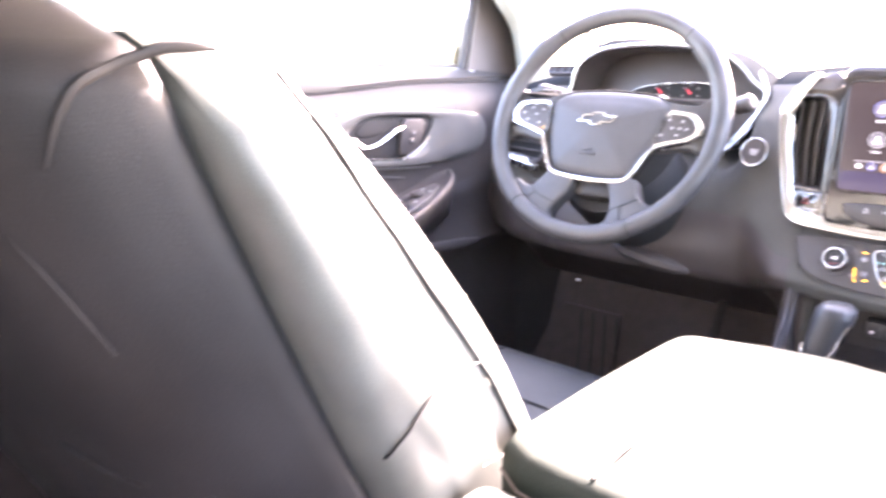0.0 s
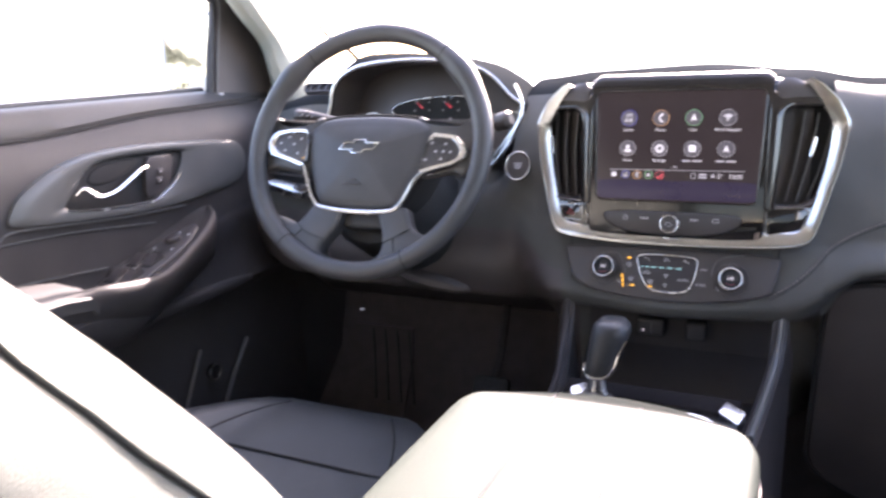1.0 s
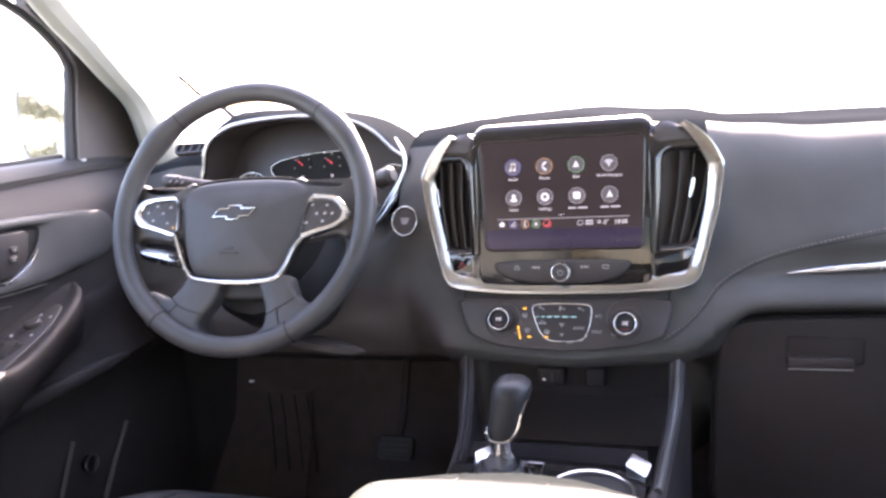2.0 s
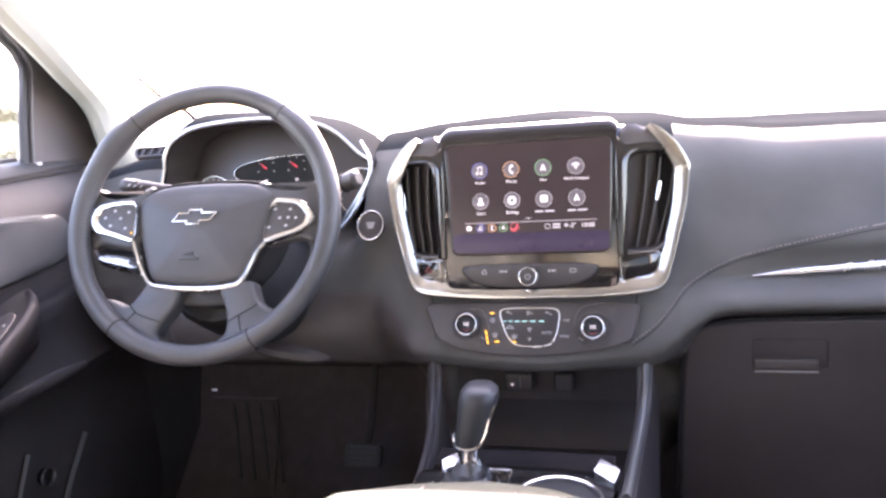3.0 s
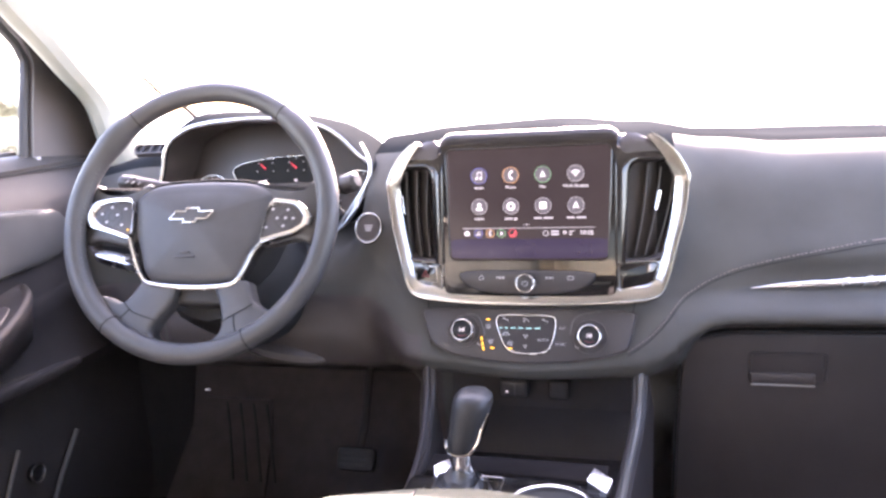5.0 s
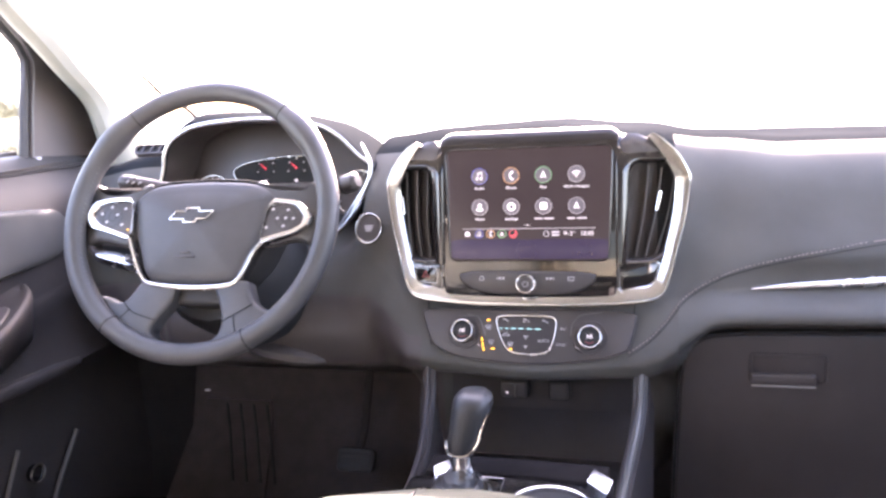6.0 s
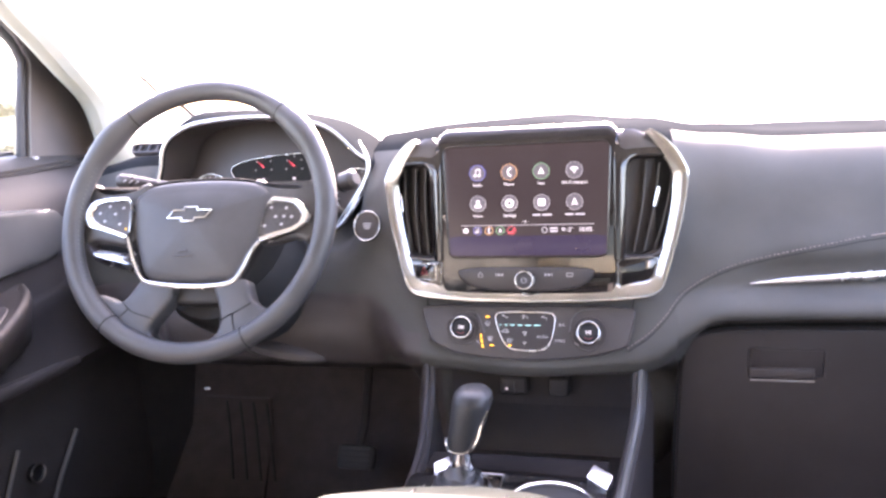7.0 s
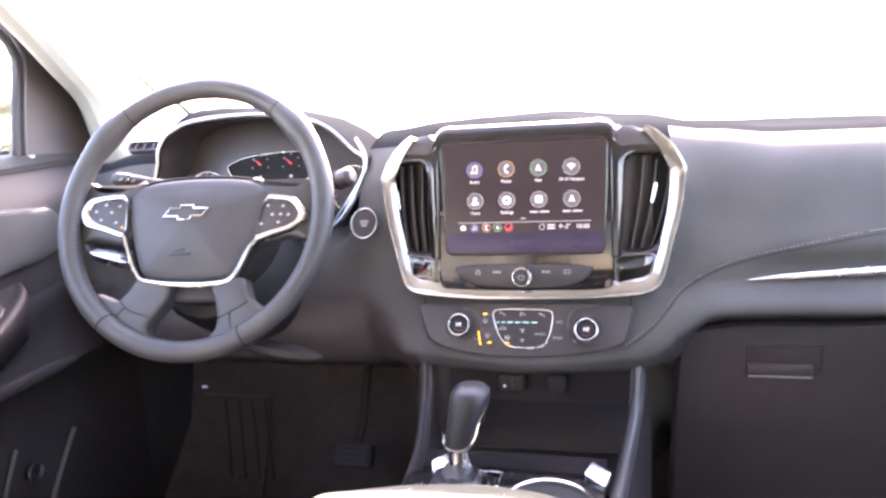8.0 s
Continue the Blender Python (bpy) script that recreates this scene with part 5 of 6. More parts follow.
part("tray_lip", loft([[Vector((x, y0 + 0.006 * (1 - (x / 0.1) ** 2) * w, z)) for y0, z, w in ((0.970, 0.830, 1), (0.972, 0.8355, 1), (0.976, 0.8375, 1), (1.004, 0.8385, 0.4), (1.010, 0.836, 0.4), (1.012, 0.825, 0.4))] for x in [-0.088 + 0.0192 * k for k in range(11)]], closed=True), "matt_black", console, "grained brown-black lip of the tray")
part("tray", loft([[Vector((-0.124, y, z)), Vector((0.124, y, z)), Vector((0.124, y, z - 0.01)), Vector((-0.124, y, z - 0.01))] for y, z in ((1.0, 0.80), (1.06, 0.765), (1.18, 0.755), (1.235, 0.80), (1.242, 0.87))]), "lower_plastic", console)
TP = Plane((0, 0, 0.8335), (1, 0, 0), (0, 1, 0))
cup = part("cup_ring", band(TP, circle(0.052, 0.913, 0.0450, 48), circle(0.052, 0.913, 0.0405, 48), -0.004, 0.0060, 0.0025), "chrome", console, "bright chrome cup-holder ring")
# Flat black disc stands for the shade down the cup well
part("cup_shade", slab(TP, circle(0.052, 0.913, 0.0405, 40), 0.0, 0.0012, 0.0004), "gap", cup)
for o in (((-0.0801, 0.9781), (-0.0646, 0.9955), (-0.0563, 0.9611), (-0.0718, 0.9425)), ((0.0827, 0.9704), (0.0898, 0.9964), (0.1096, 0.9762), (0.104, 0.9474))):
    mid_ = sum((Vector(p) for p in o), Vector((0, 0))) / 4
    TT = Plane((mid_.x, mid_.y, 0.8375), (1, 0, 0), (0, 0.966, 0.259))      # slopes down to the rear
    part("corner_trim", slab(TT, round_poly([Vector((p[0] - mid_.x, (p[1] - mid_.y) * 0.74)) for p in o], 1, keep=0.06), -0.014, 0.002, 0.0008), "surround", console, "sloping satin silver corner piece")
part("gear_plate", slab(TP, rect(-0.100, 0.862, -0.004, 0.962, 0.010), 0.0, 0.003, 0.001), "piano", console, "glossy gear plate")
part("gear_plate_trim", band(TP, rect(-0.026, 0.935, 0.000, 0.966, 0.003), rect(-0.0245, 0.9365, -0.0015, 0.9645, 0.002), 0.0, 0.005, 0.001), "chrome", console)
UP = Plane((0, 1.224, 0.832), (1, 0, 0), (0, 0.05, 1))
for x, w in ((-0.033, 0.0185), (0.029, 0.0125)):
    s_ = part("socket_cover", slab(UP, rect(x - w, -0.012, x + w, 0.012, 0.004), -0.03, 0.006, 0.003), "panel", console, "small dark socket cover")
    part("socket_joint", band(UP, rect(x - w - 0.0015, -0.0135, x + w + 0.0015, 0.0135, 0.005), rect(x - w, -0.012, x + w, 0.012, 0.004), -0.03, 0.003, 0.0003), "gap", s_)
    if x < 0:
        part("socket_mark", slab(UP, circle(x - 0.009, -0.004, 0.0018, 10), 0.0, 0.0066, 0.0003), "glow_dim", s_)
        part("socket_line", slab(UP, rect(x + 0.001, -0.009, x + 0.003, 0.007), 0.0, 0.0066, 0.0003), "door_grey", s_)

shifter = thing("gear_shifter", (-0.04, 0.955, 0.835), "black leather gear shifter with chrome edging and boot", "gear shifter")
kn = []
for z, cx, cy, rx, ry in ((0.8575, -0.0440, 0.962, 0.0100, 0.012), (0.861, -0.0440, 0.963, 0.0165, 0.017), (0.868, -0.0430, 0.966, 0.0200, 0.021), (0.880, -0.0410, 0.970, 0.0215, 0.024), (0.895, -0.0385, 0.974, 0.0225, 0.026),
                          (0.908, -0.0360, 0.977, 0.0235, 0.027), (0.919, -0.0340, 0.979, 0.0240, 0.027), (0.928, -0.0335, 0.980, 0.0225, 0.025), (0.934, -0.0335, 0.980, 0.0175, 0.020), (0.937, -0.0335, 0.980, 0.0090, 0.011)):
    f_ = 0.82 + 0.13 * (z - 0.8575) / 0.08
    z, rx, ry = 0.8955 + (z - 0.8973) * 0.80, rx * f_ * 0.95, ry * f_
    kn.append([Vector((cx + rx * math.copysign(abs(math.cos(a)) ** 0.8, math.cos(a)), cy + ry * math.copysign(abs(math.sin(a)) ** 0.8, math.sin(a)), z)) for a in [q / 24 * math.tau for q in range(24)]])
part("knob", loft(kn), "seat_dark", shifter, "rounded black leather knob")
part("chrome_loop", tube(spline([(-0.0580, 0.953, 0.883), (-0.0572, 0.950, 0.876), (-0.0540, 0.949, 0.8695), (-0.0440, 0.948, 0.8675), (-0.0340, 0.951, 0.8695), (-0.0255, 0.955, 0.880), (-0.0215, 0.960, 0.894), (-0.0150, 0.966, 0.909)], 30), 0.0014, 8), "chrome", shifter, "thin chrome edging")
part("side_inlay", tube(spline([(-0.0225, 0.962, 0.883), (-0.0190, 0.966, 0.896), (-0.0155, 0.970, 0.908)], 10), [0.001, 0.002, 0.003, 0.0038, 0.004, 0.004, 0.004, 0.0035, 0.0025, 0.001], 8, flat=0.6), "piano", shifter, "glossy black inlay")
part("neck", loft([[Vector((-0.0440 + r * math.cos(q / 18 * math.tau), 0.960 + r * math.sin(q / 18 * math.tau), z)) for q in range(18)] for z, r in ((0.842, 0.0130), (0.846, 0.0130), (0.856, 0.0115), (0.870, 0.0105))]), "chrome", shifter, "chrome neck")
bt = []
for k in range(9):
    f = k / 8
    w, z = 0.016 + 0.022 * f ** 1.3, 0.845 - 0.012 * f - 0.003 * math.sin(f * 12)
    bt.append([Vector((-0.046 + w * math.cos(q / 28 * math.tau) * (1 + 0.03 * math.sin(q * 1.7)), 0.952 - 0.020 * f + w * 1.25 * math.sin(q / 28 * math.tau), z + 0.0015 * math.sin(q * 1.3 + k))) for q in range(28)])
part("boot", loft(bt), "seat_dark", shifter, "creased black boot")

arm = thing("armrest", (0.012, 0.6, 0.86), "pale sunlit leather console armrest with two seams", "armrest")
ar = [(-0.106, 0.445), (0.128, 0.445), (0.1335, 0.60), (0.133, 0.710), (0.122, 0.737), (0.070, 0.760), (0.020, 0.766), (-0.035, 0.757), (-0.098, 0.735), (-0.1065, 0.715), (-0.108, 0.60)]
aro = round_poly(ar, 2, keep=0.14)
rings = []
for ins, z in ((0.004, 0.888), (0.0, 0.894), (0.0, 0.928), (0.0007, 0.9345), (0.003, 0.9390), (0.007, 0.9418), (0.016, 0.9435)):
    rings.append([Vector((p.x, p.y, z - 0.004 * max(0, (0.50 - p.y) / 0.05))) for p in inset(aro, ins + 1e-5)])
c_ = sum((Vector((p.x, p.y, 0)) for p in aro), Vector()) / len(aro)
for f, z in ((0.75, 0.9445), (0.45, 0.9450), (0.2, 0.9453)):
    rings.append([Vector((c_.x + (p.x - c_.x) * f, c_.y + (p.y - c_.y) * f, z)) for p in rings[6]])
part("lid", loft(rings), "lid", arm, "padded leather lid")
for x0, x1 in ((-0.026, -0.030), (0.044, 0.042)):
    ln = [Vector((x0 + (x1 - x0) * k / 20, 0.757 - 0.30 * k / 20, 0.0)) for k in range(21)]
    for k, p in enumerate(ln):
        p.z = (0.938 if k == 0 else 0.9435 if k == 1 else 0.9448) - (0.004 if k > 18 else 0)
    part("seam", tube(ln, 0.0015, 6), "gap", arm, "dark sewn seam")
part("edge_seam", tube([Vector((p.x, p.y, 0.9165)) for p in inset(aro, -0.0003)], 0.0012, 6, closed=True), "thread", arm)
bm = bmesh.new()
for k in range(34):
    y = 0.452 + k * 0.008
    tube([Vector((-0.1082, y, 0.921)), Vector((-0.1084, y + 0.0045, 0.921))], 0.0008, 4, bm=bm)
part("edge_stitching", bm, "thread", arm)
part("bin", box((-0.112, 0.40, 0.70), (0.136, 0.745, 0.886), 0.012, 3), "plastic", arm, "black storage bin below the lid")
part("hinge_cover", box((-0.100, 0.36, 0.80), (0.124, 0.442, 0.925), 0.016, 3), "leather", arm, "black padded rear edge")

# ---------------------------------------------------------------- driver's seat
seat = thing("driver_seat", (-0.40, 0.55, 0.42), "black leather driver's seat with deep side bolsters", "car seat")
SX = -0.405


def y_front(z):
    return 0.572 - 0.707 * (z - 0.9) - 0.318 * max(0.0, z - 0.9) ** 2


def y_groove(z):
    return 0.378 - 0.511 * (z - 0.9) + 0.26 * max(0.0, z - 0.9) ** 2


def seam_in(z):
    """How far the bolster's seam lies behind its front."""
    return lerp_keys([(0.70, (0.054,)), (1.05, (0.055,)), (1.10, (0.050,)), (1.15, (0.041,)), (1.25, (0.030,))], z)[0]


def bolster_ring(z, k=1.0, drop=0.0):
    yf, yg = y_front(z) - drop, y_groove(z)
    yf = max(yf, yg + 0.06)
    d = yf - yg
    half = [(0.0, yf - 0.100), (0.13, yf - 0.092), (0.180, yf - 0.050), (0.210, yf - 0.018), (0.235, yf - 0.003), (0.250, yf), (0.263, yf - 0.007), (0.276, yf - 0.020), (0.287, yf - 0.037), (0.2945, yf - seam_in(z)),
            (0.3010, yg + d * 0.50), (0.3065, yg + d * 0.33), (0.3090, yg + d * 0.19), (0.3050, yg + d * 0.07), (0.290, yg + 0.002), (0.272, yg - 0.006), (0.10, yg - 0.01), (0.0, yg - 0.01)]
    pts = [Vector((SX + u * k, v, z)) for u, v in half]
    return pts + [Vector((2 * SX - p.x, p.y, p.z)) for p in reversed(pts[1:-1])]


def bolster_width(z):
    return 1 - 0.062 * max(0, (z - 1.03) / 0.14) ** 1.6 - 0.05 * max(0, (0.98 - z) / 0.10)


def bolster_side(y, z):
    """The place on the bolster's cabin side at a given y and height."""
    side = bolster_ring(z, bolster_width(z))[8:15]
    for a, b in zip(side, side[1:]):
        if a.y >= y >= b.y:
            return a.lerp(b, (a.y - y) / max(a.y - b.y, 1e-9))
    return side[-1] if y < side[-1].y else side[0]


zs = [0.72, 0.78, 0.84, 0.90, 0.93, 0.96, 0.99, 1.02, 1.08, 1.12, 1.15]
rings = [bolster_ring(z, bolster_width(z)) for z in zs]
rings += [bolster_ring(1.172, 0.905, 0.006), bolster_ring(1.184, 0.870, 0.014), bolster_ring(1.192, 0.82, 0.030)]
part("backrest", loft(rings), "leather", seat, "black grained leather backrest, lightened for the sun on its bolster", sharp=60)
shell = []
for z, k in ((0.66, 1.0), (0.75, 1.0), (0.85, 1.0), (0.95, 1.0), (1.02, 1.0), (1.08, 0.99), (1.13, 0.975), (1.165, 0.965), (1.180, 0.95), (1.188, 0.90), (1.196, 0.83), (1.204, 0.76), (1.210, 0.68), (1.213, 0.55)):
    yg = y_groove(z) + 0.004
    d = 0.115 if z < 1.18 else 0.115 - 1.2 * (z - 1.18)
    pts = [Vector((SX + u * k, v, z)) for u, v in ((0.0, yg), (0.26, yg), (0.280, yg - 0.002), (0.2865, yg - 0.006), (0.2885, yg - 0.013), (0.286, yg - 0.024), (0.282, yg - 0.045), (0.264, yg - 0.085), (0.21, yg - d), (0.0, yg - d - 0.01))]
    shell.append(pts + [Vector((2 * SX - p.x, p.y, p.z)) for p in reversed(pts[1:-1])])
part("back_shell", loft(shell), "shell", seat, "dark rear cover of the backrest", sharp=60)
flap = spline([(-0.1365, 0.2110, 1.138), (-0.1345, 0.2134, 1.1487), (-0.1330, 0.2171, 1.1593), (-0.1320, 0.2246, 1.1700), (-0.1325, 0.2387, 1.1768), (-0.1315, 0.2500, 1.1812), (-0.1300, 0.2600, 1.1845), (-0.1290, 0.2740, 1.1852), (-0.1285, 0.2840, 1.1845)], 40)
part("flap_edge", tube(flap, [0.0006 + 0.0022 * math.sin(min(1.0, k / 26) * math.pi / 2) * (1.0 if k < 34 else (40 - k) / 6.5) for k in range(40)], 8, flat=0.7), "shell", seat, "folded dark edge at the top of the rear cover")
for pts in (((-0.170, 0.1760, 1.138), (-0.1565, 0.1910, 1.1194), (-0.1445, 0.2058, 1.0989), (-0.1382, 0.2315, 1.0548)), ((-0.1880, 0.2220, 0.9993), (-0.1680, 0.2430, 0.9779), (-0.1362, 0.2718, 0.9682))):
    part("pocket_seam", tube(spline(pts, 16), 0.0006, 6), "shell", seat)
for sgn in (-1, 1):
    pts = []
    for z in [0.80 + 0.015 * k for k in range(26)]:
        k = bolster_width(z)
        pts.append(Vector((SX + sgn * 0.2952 * k, y_front(z) - seam_in(z), z)))
    part("bolster_seam", tube(pts, 0.0012, 8), "gap", seat)
    part("piping", tube([p + Vector((sgn * 0.0002, 0.0024, 0.0)) for p in pts], 0.0013, 8), "leather", seat)
    cross = []
    for y, z in spline([(0.356, 0.968), (0.366, 0.980), (0.376, 0.988), (0.394, 0.9965), (0.4202, 0.999), (0.446, 0.996)], 22):
        p = bolster_side(y, z) + Vector((0.0012, 0, 0))
        cross.append(p if sgn > 0 else Vector((2 * SX - p.x, p.y, p.z)))
    part("cross_seam", tube(cross, 0.0010, 6), "gap", seat)
cush = []
for y, zt, k, fade in ((0.42, 0.742, 0.95, 1.0), (0.50, 0.745, 1.0, 1.0), (0.65, 0.742, 1.0, 1.0), (0.80, 0.749, 1.0, 1.0), (0.845, 0.751, 0.97, 0.8), (0.885, 0.754, 0.88, 0.55), (0.92, 0.756, 0.77, 0.3), (0.95, 0.757, 0.65, 0.15),
                       (0.975, 0.755, 0.54, 0.05), (0.995, 0.749, 0.42, 0.0), (1.008, 0.737, 0.30, 0.0), (1.012, 0.715, 0.26, 0.0), (1.000, 0.67, 0.26, 0.0)):
    half = [(0.0, zt), (0.10, zt), (0.150, zt + 0.003), (0.172, zt + 0.020), (0.195, zt + 0.030), (0.222, zt + 0.022), (0.236, zt - 0.01), (0.236, zt - 0.08), (0.20, zt - 0.11), (0.0, zt - 0.11)]
    pts = [Vector((SX + u * k, y, zt + (v - zt) * (fade if v > zt else 1))) for u, v in half]
    cush.append(pts + [Vector((2 * SX - p.x, p.y, p.z)) for p in reversed(pts[1:-1])])
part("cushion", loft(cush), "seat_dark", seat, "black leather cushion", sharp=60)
part("cushion_seam", tube([Vector((SX + u, 0.850 - 0.10 * u * u, 0.7530)) for u in (-0.15, -0.08, 0.0, 0.08, 0.15)], 0.0016, 6), "gap", seat)
for sgn in (-1, 1):
    part("cushion_seam", tube([Vector((SX + sgn * u, y, z)) for u, y, z in ((0.148, 0.48, 0.7472), (0.150, 0.65, 0.7445), (0.150, 0.80, 0.7515), (0.145, 0.845, 0.7535), (0.132, 0.885, 0.7560), (0.116, 0.92, 0.7570), (0.098, 0.95, 0.7575), (0.081, 0.975, 0.7553))], 0.0016, 6), "gap", seat)
part("base", box((SX - 0.20, 0.46, 0.425), (SX + 0.20, 0.92, 0.64), 0.02, 2), "plastic", seat)
bm = bmesh.new()
for k in range(22):
    f, g = k / 22, (k + 0.6) / 22
    tube([Vector((SX + 0.269 - 0.058 * q, y_groove(1.18 + 0.026 * q) - 0.022, 1.179 + 0.026 * q)) for q in (f, g)], 0.0011, 5, bm=bm)
part("top_stitching", bm, "thread", seat, "pale stitches")
hr = []
for z, k, y0, y1 in ((1.240, 0.62, 0.205, 0.285), (1.248, 0.82, 0.190, 0.300), (1.28, 1.0, 0.175, 0.305), (1.34, 1.0, 0.160, 0.295), (1.39, 0.95, 0.155, 0.280), (1.41, 0.80, 0.165, 0.260), (1.417, 0.5, 0.18, 0.245)):
    hr.append([Vector((SX + p.x * k, (y0 + y1) / 2 + p.y * (y1 - y0), z)) for p in rect(-0.135, -0.5, 0.135, 0.5, 0.10, 4)])
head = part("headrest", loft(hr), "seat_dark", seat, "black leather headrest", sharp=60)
for sgn in (-1, 1):
    part("post", tube([Vector((SX + sgn * 0.05, 0.245, 1.21)), Vector((SX + sgn * 0.05, 0.245, 1.25))], 0.006, 12), "chrome", head, "chrome post")

# ---------------------------------------------------------------- driver's door
door = thing("door_1", (-0.85, 0.6, 0.42), "closed driver's door with dark trim, grey handle panel and armrest", "car door", "", "structure")


def arm_out(y):
    """How far the door's armrest stands out, and the height of its edge."""
    return lerp_keys([(0.0, (0.100, 0.945)), (0.75, (0.100, 0.943)), (0.82, (0.090, 0.905)), (0.935, (0.080, 0.890)), (1.003, (0.055, 0.900)), (1.06, (0.030, 0.920)), (1.12, (0.004, 0.950)), (1.5, (0.0, 0.99))], y)


def door_ring(y):
    w, ze = arm_out(y)
    f = 0.02 * max(0.0, (y - 1.25) / 0.2)
    zi = min(ze - 0.012, 0.958) + lerp_keys([(0.0, (0.0,)), (0.84, (0.0,)), (0.92, (0.022,)), (1.04, (0.022,)), (1.12, (0.0,)), (1.5, (0.0,))], y)[0]
    zc = lerp_keys([(0.3, (1.105,)), (0.86, (1.131,)), (1.17, (1.147,)), (1.45, (1.152,))], y)[0]
    pts = [(-0.905, 1.150), (-0.895, 1.172), (-0.868, 1.176), (-0.848, 1.170), (-0.832, zc + 0.008), (-0.835, zc), (-0.824, zc - 0.006), (-0.8085, 1.100), (-0.802, 1.08), (-0.798, 1.04), (-0.797, 1.00),
           (-0.798, zi + 0.012), (-0.794, zi), (-0.785 + w * 0.30, zi - 0.004), (-0.787 + w * 0.82, ze - 0.006), (-0.787 + w * 0.93, ze), (-0.785 + w, ze - 0.008), (-0.786 + w * 0.97, ze - 0.030), (-0.790 + w * 0.6, ze - 0.062),
           (-0.770, 0.850), (-0.765, 0.838), (-0.780, 0.826), (-0.800, 0.80), (-0.802, 0.70), (-0.798, 0.56), (-0.815, 0.44), (-0.92, 0.42), (-0.93, 0.9)]
    return [Vector((x - f, y, z)) for x, z in pts]


dys = [-0.02 + 0.03 * k for k in range(24)] + [0.72 + 0.02 * k for k in range(38)]
part("door_top", loft([door_ring(y)[:6] for y in sorted(set(dys))], closed=False, cap=(False, False)), "door_soft", door, "soft black upper door trim, lighter for the sky above", sharp=50)
part("door_skin", loft([door_ring(y)[5:] + door_ring(y)[:1] for y in sorted(set(dys))], closed=False, cap=(False, False)), "door_lower", door, "grained lower door skin, darkened for its shade", sharp=50)
# Near-black line puts shade into the crease of the belt
part("belt_groove", tube([Vector((-0.8325, y, lerp_keys([(0.3, (1.105,)), (0.86, (1.131,)), (1.17, (1.147,)), (1.45, (1.152,))], y)[0] + 0.0005)) for y in [0.3 + 0.05 * k for k in range(23)]], 0.0022, 6), "gap", door)
part("window_seal", tube([Vector((-0.888, y, 1.177)) for y in (0.0, 0.4, 0.8, 1.1, 1.31)], 0.006, 8), "rubber", door, "black rubber window seal")
DP = Plane((-0.797, 0, 0), (0, 1, 0), (0, 0, 1))      # u ahead, v up, n into the cabin
ho = [(0.812, 1.024), (0.836, 1.060), (0.868, 1.078), (0.902, 1.092), (0.96, 1.105), (1.04, 1.107), (1.114, 1.103), (1.20, 1.097), (1.279, 1.088), (1.300, 1.066), (1.300, 1.035), (1.27, 1.010), (1.134, 0.998), (1.035, 1.001), (0.903, 1.013)]
hi = [(0.901, 1.033), (0.914, 1.046), (0.927, 1.058), (0.944, 1.077), (0.967, 1.091), (1.01, 1.093), (1.053, 1.0925), (1.10, 1.091), (1.143, 1.086), (1.138, 1.066), (1.126, 1.050), (1.112, 1.036), (1.080, 1.020), (1.050, 1.0155), (0.96, 1.022)]
hob, hib = round_poly(ho, 2, keep=0.2), round_poly(hi, 2, keep=0.2)
part("handle_panel", band(DP, hob, hib, -0.012, 0.010, 0.006), "door_grey", door, "satin grey handle panel")
part("panel_edge", tube([DP.at(p.x, p.y, 0.006) for p in round_poly([(0.80, 1.010), (0.814, 1.0215), (0.903, 1.011), (1.035, 0.9985), (1.134, 0.995)], 2, closed=False)], 0.0014, 6), "door_grey", door)
# Two black sheets paint the shade of a deeper recess
part("handle_recess", slab(DP, hib, -0.02, 0.001, 0.001), "gap", door)
part("recess_bowl", slab(DP, round_poly([(0.945, 1.060), (0.965, 1.086), (1.05, 1.089), (1.045, 1.075), (0.99, 1.055)], 2), 0.0, 0.003, 0.002), "gap", door)
part("recess_rim", tube([DP.at(p.x, p.y, 0.0095) for p in spline([(1.128, 1.052), (1.112, 1.036), (1.080, 1.0195), (1.050, 1.0150), (0.96, 1.0215), (0.904, 1.0310)], 30)], 0.0014, 6), "satin", door)
lever = spline([(0.925, 1.050, 0.006), (0.935, 1.058, 0.012), (0.945, 1.049, 0.018), (0.958, 1.043, 0.020), (0.985, 1.047, 0.020), (1.015, 1.060, 0.019), (1.036, 1.069, 0.016), (1.056, 1.0725, 0.010)], 40)
part("door_handle", tube([DP.at(*p) for p in lever], [0.0022 + 0.0018 * math.sin(min(1, k / 12) * math.pi / 2) for k in range(40)], 10, flat=0.75), "chrome", door, "bright chrome door lever")
lock = part("lock_panel", slab(DP, round_poly([(1.058, 1.086), (1.118, 1.084), (1.106, 1.040), (1.078, 1.022), (1.050, 1.022)], 1, keep=0.15), 0.0, 0.009, 0.002), "panel", door, "dark lock switch panel")
for u, v in ((1.084, 1.060), (1.080, 1.046)):
    part("switch", slab(DP, rect(u - 0.007, v - 0.005, u + 0.007, v + 0.005, 0.002), 0.006, 0.0115, 0.002), "plastic", lock)
    part("switch_mark", slab(DP, circle(u, v, 0.0016, 8), 0.009, 0.0119, 0.0002), "print", lock)
for pts, r, mt in (((( 0.74, 1.0065), (0.86, 1.0015), (0.95, 0.9935), (1.067, 0.979)), 0.0011, "door_grey"), (((0.80, 0.946), (0.852, 0.9425), (0.962, 0.9315)), 0.0014, "door_grey")):
    part("crease", tube([DP.at(u, v, 0.002) for u, v in spline([Vector(p) for p in pts], 16)], r, 6), mt, door)
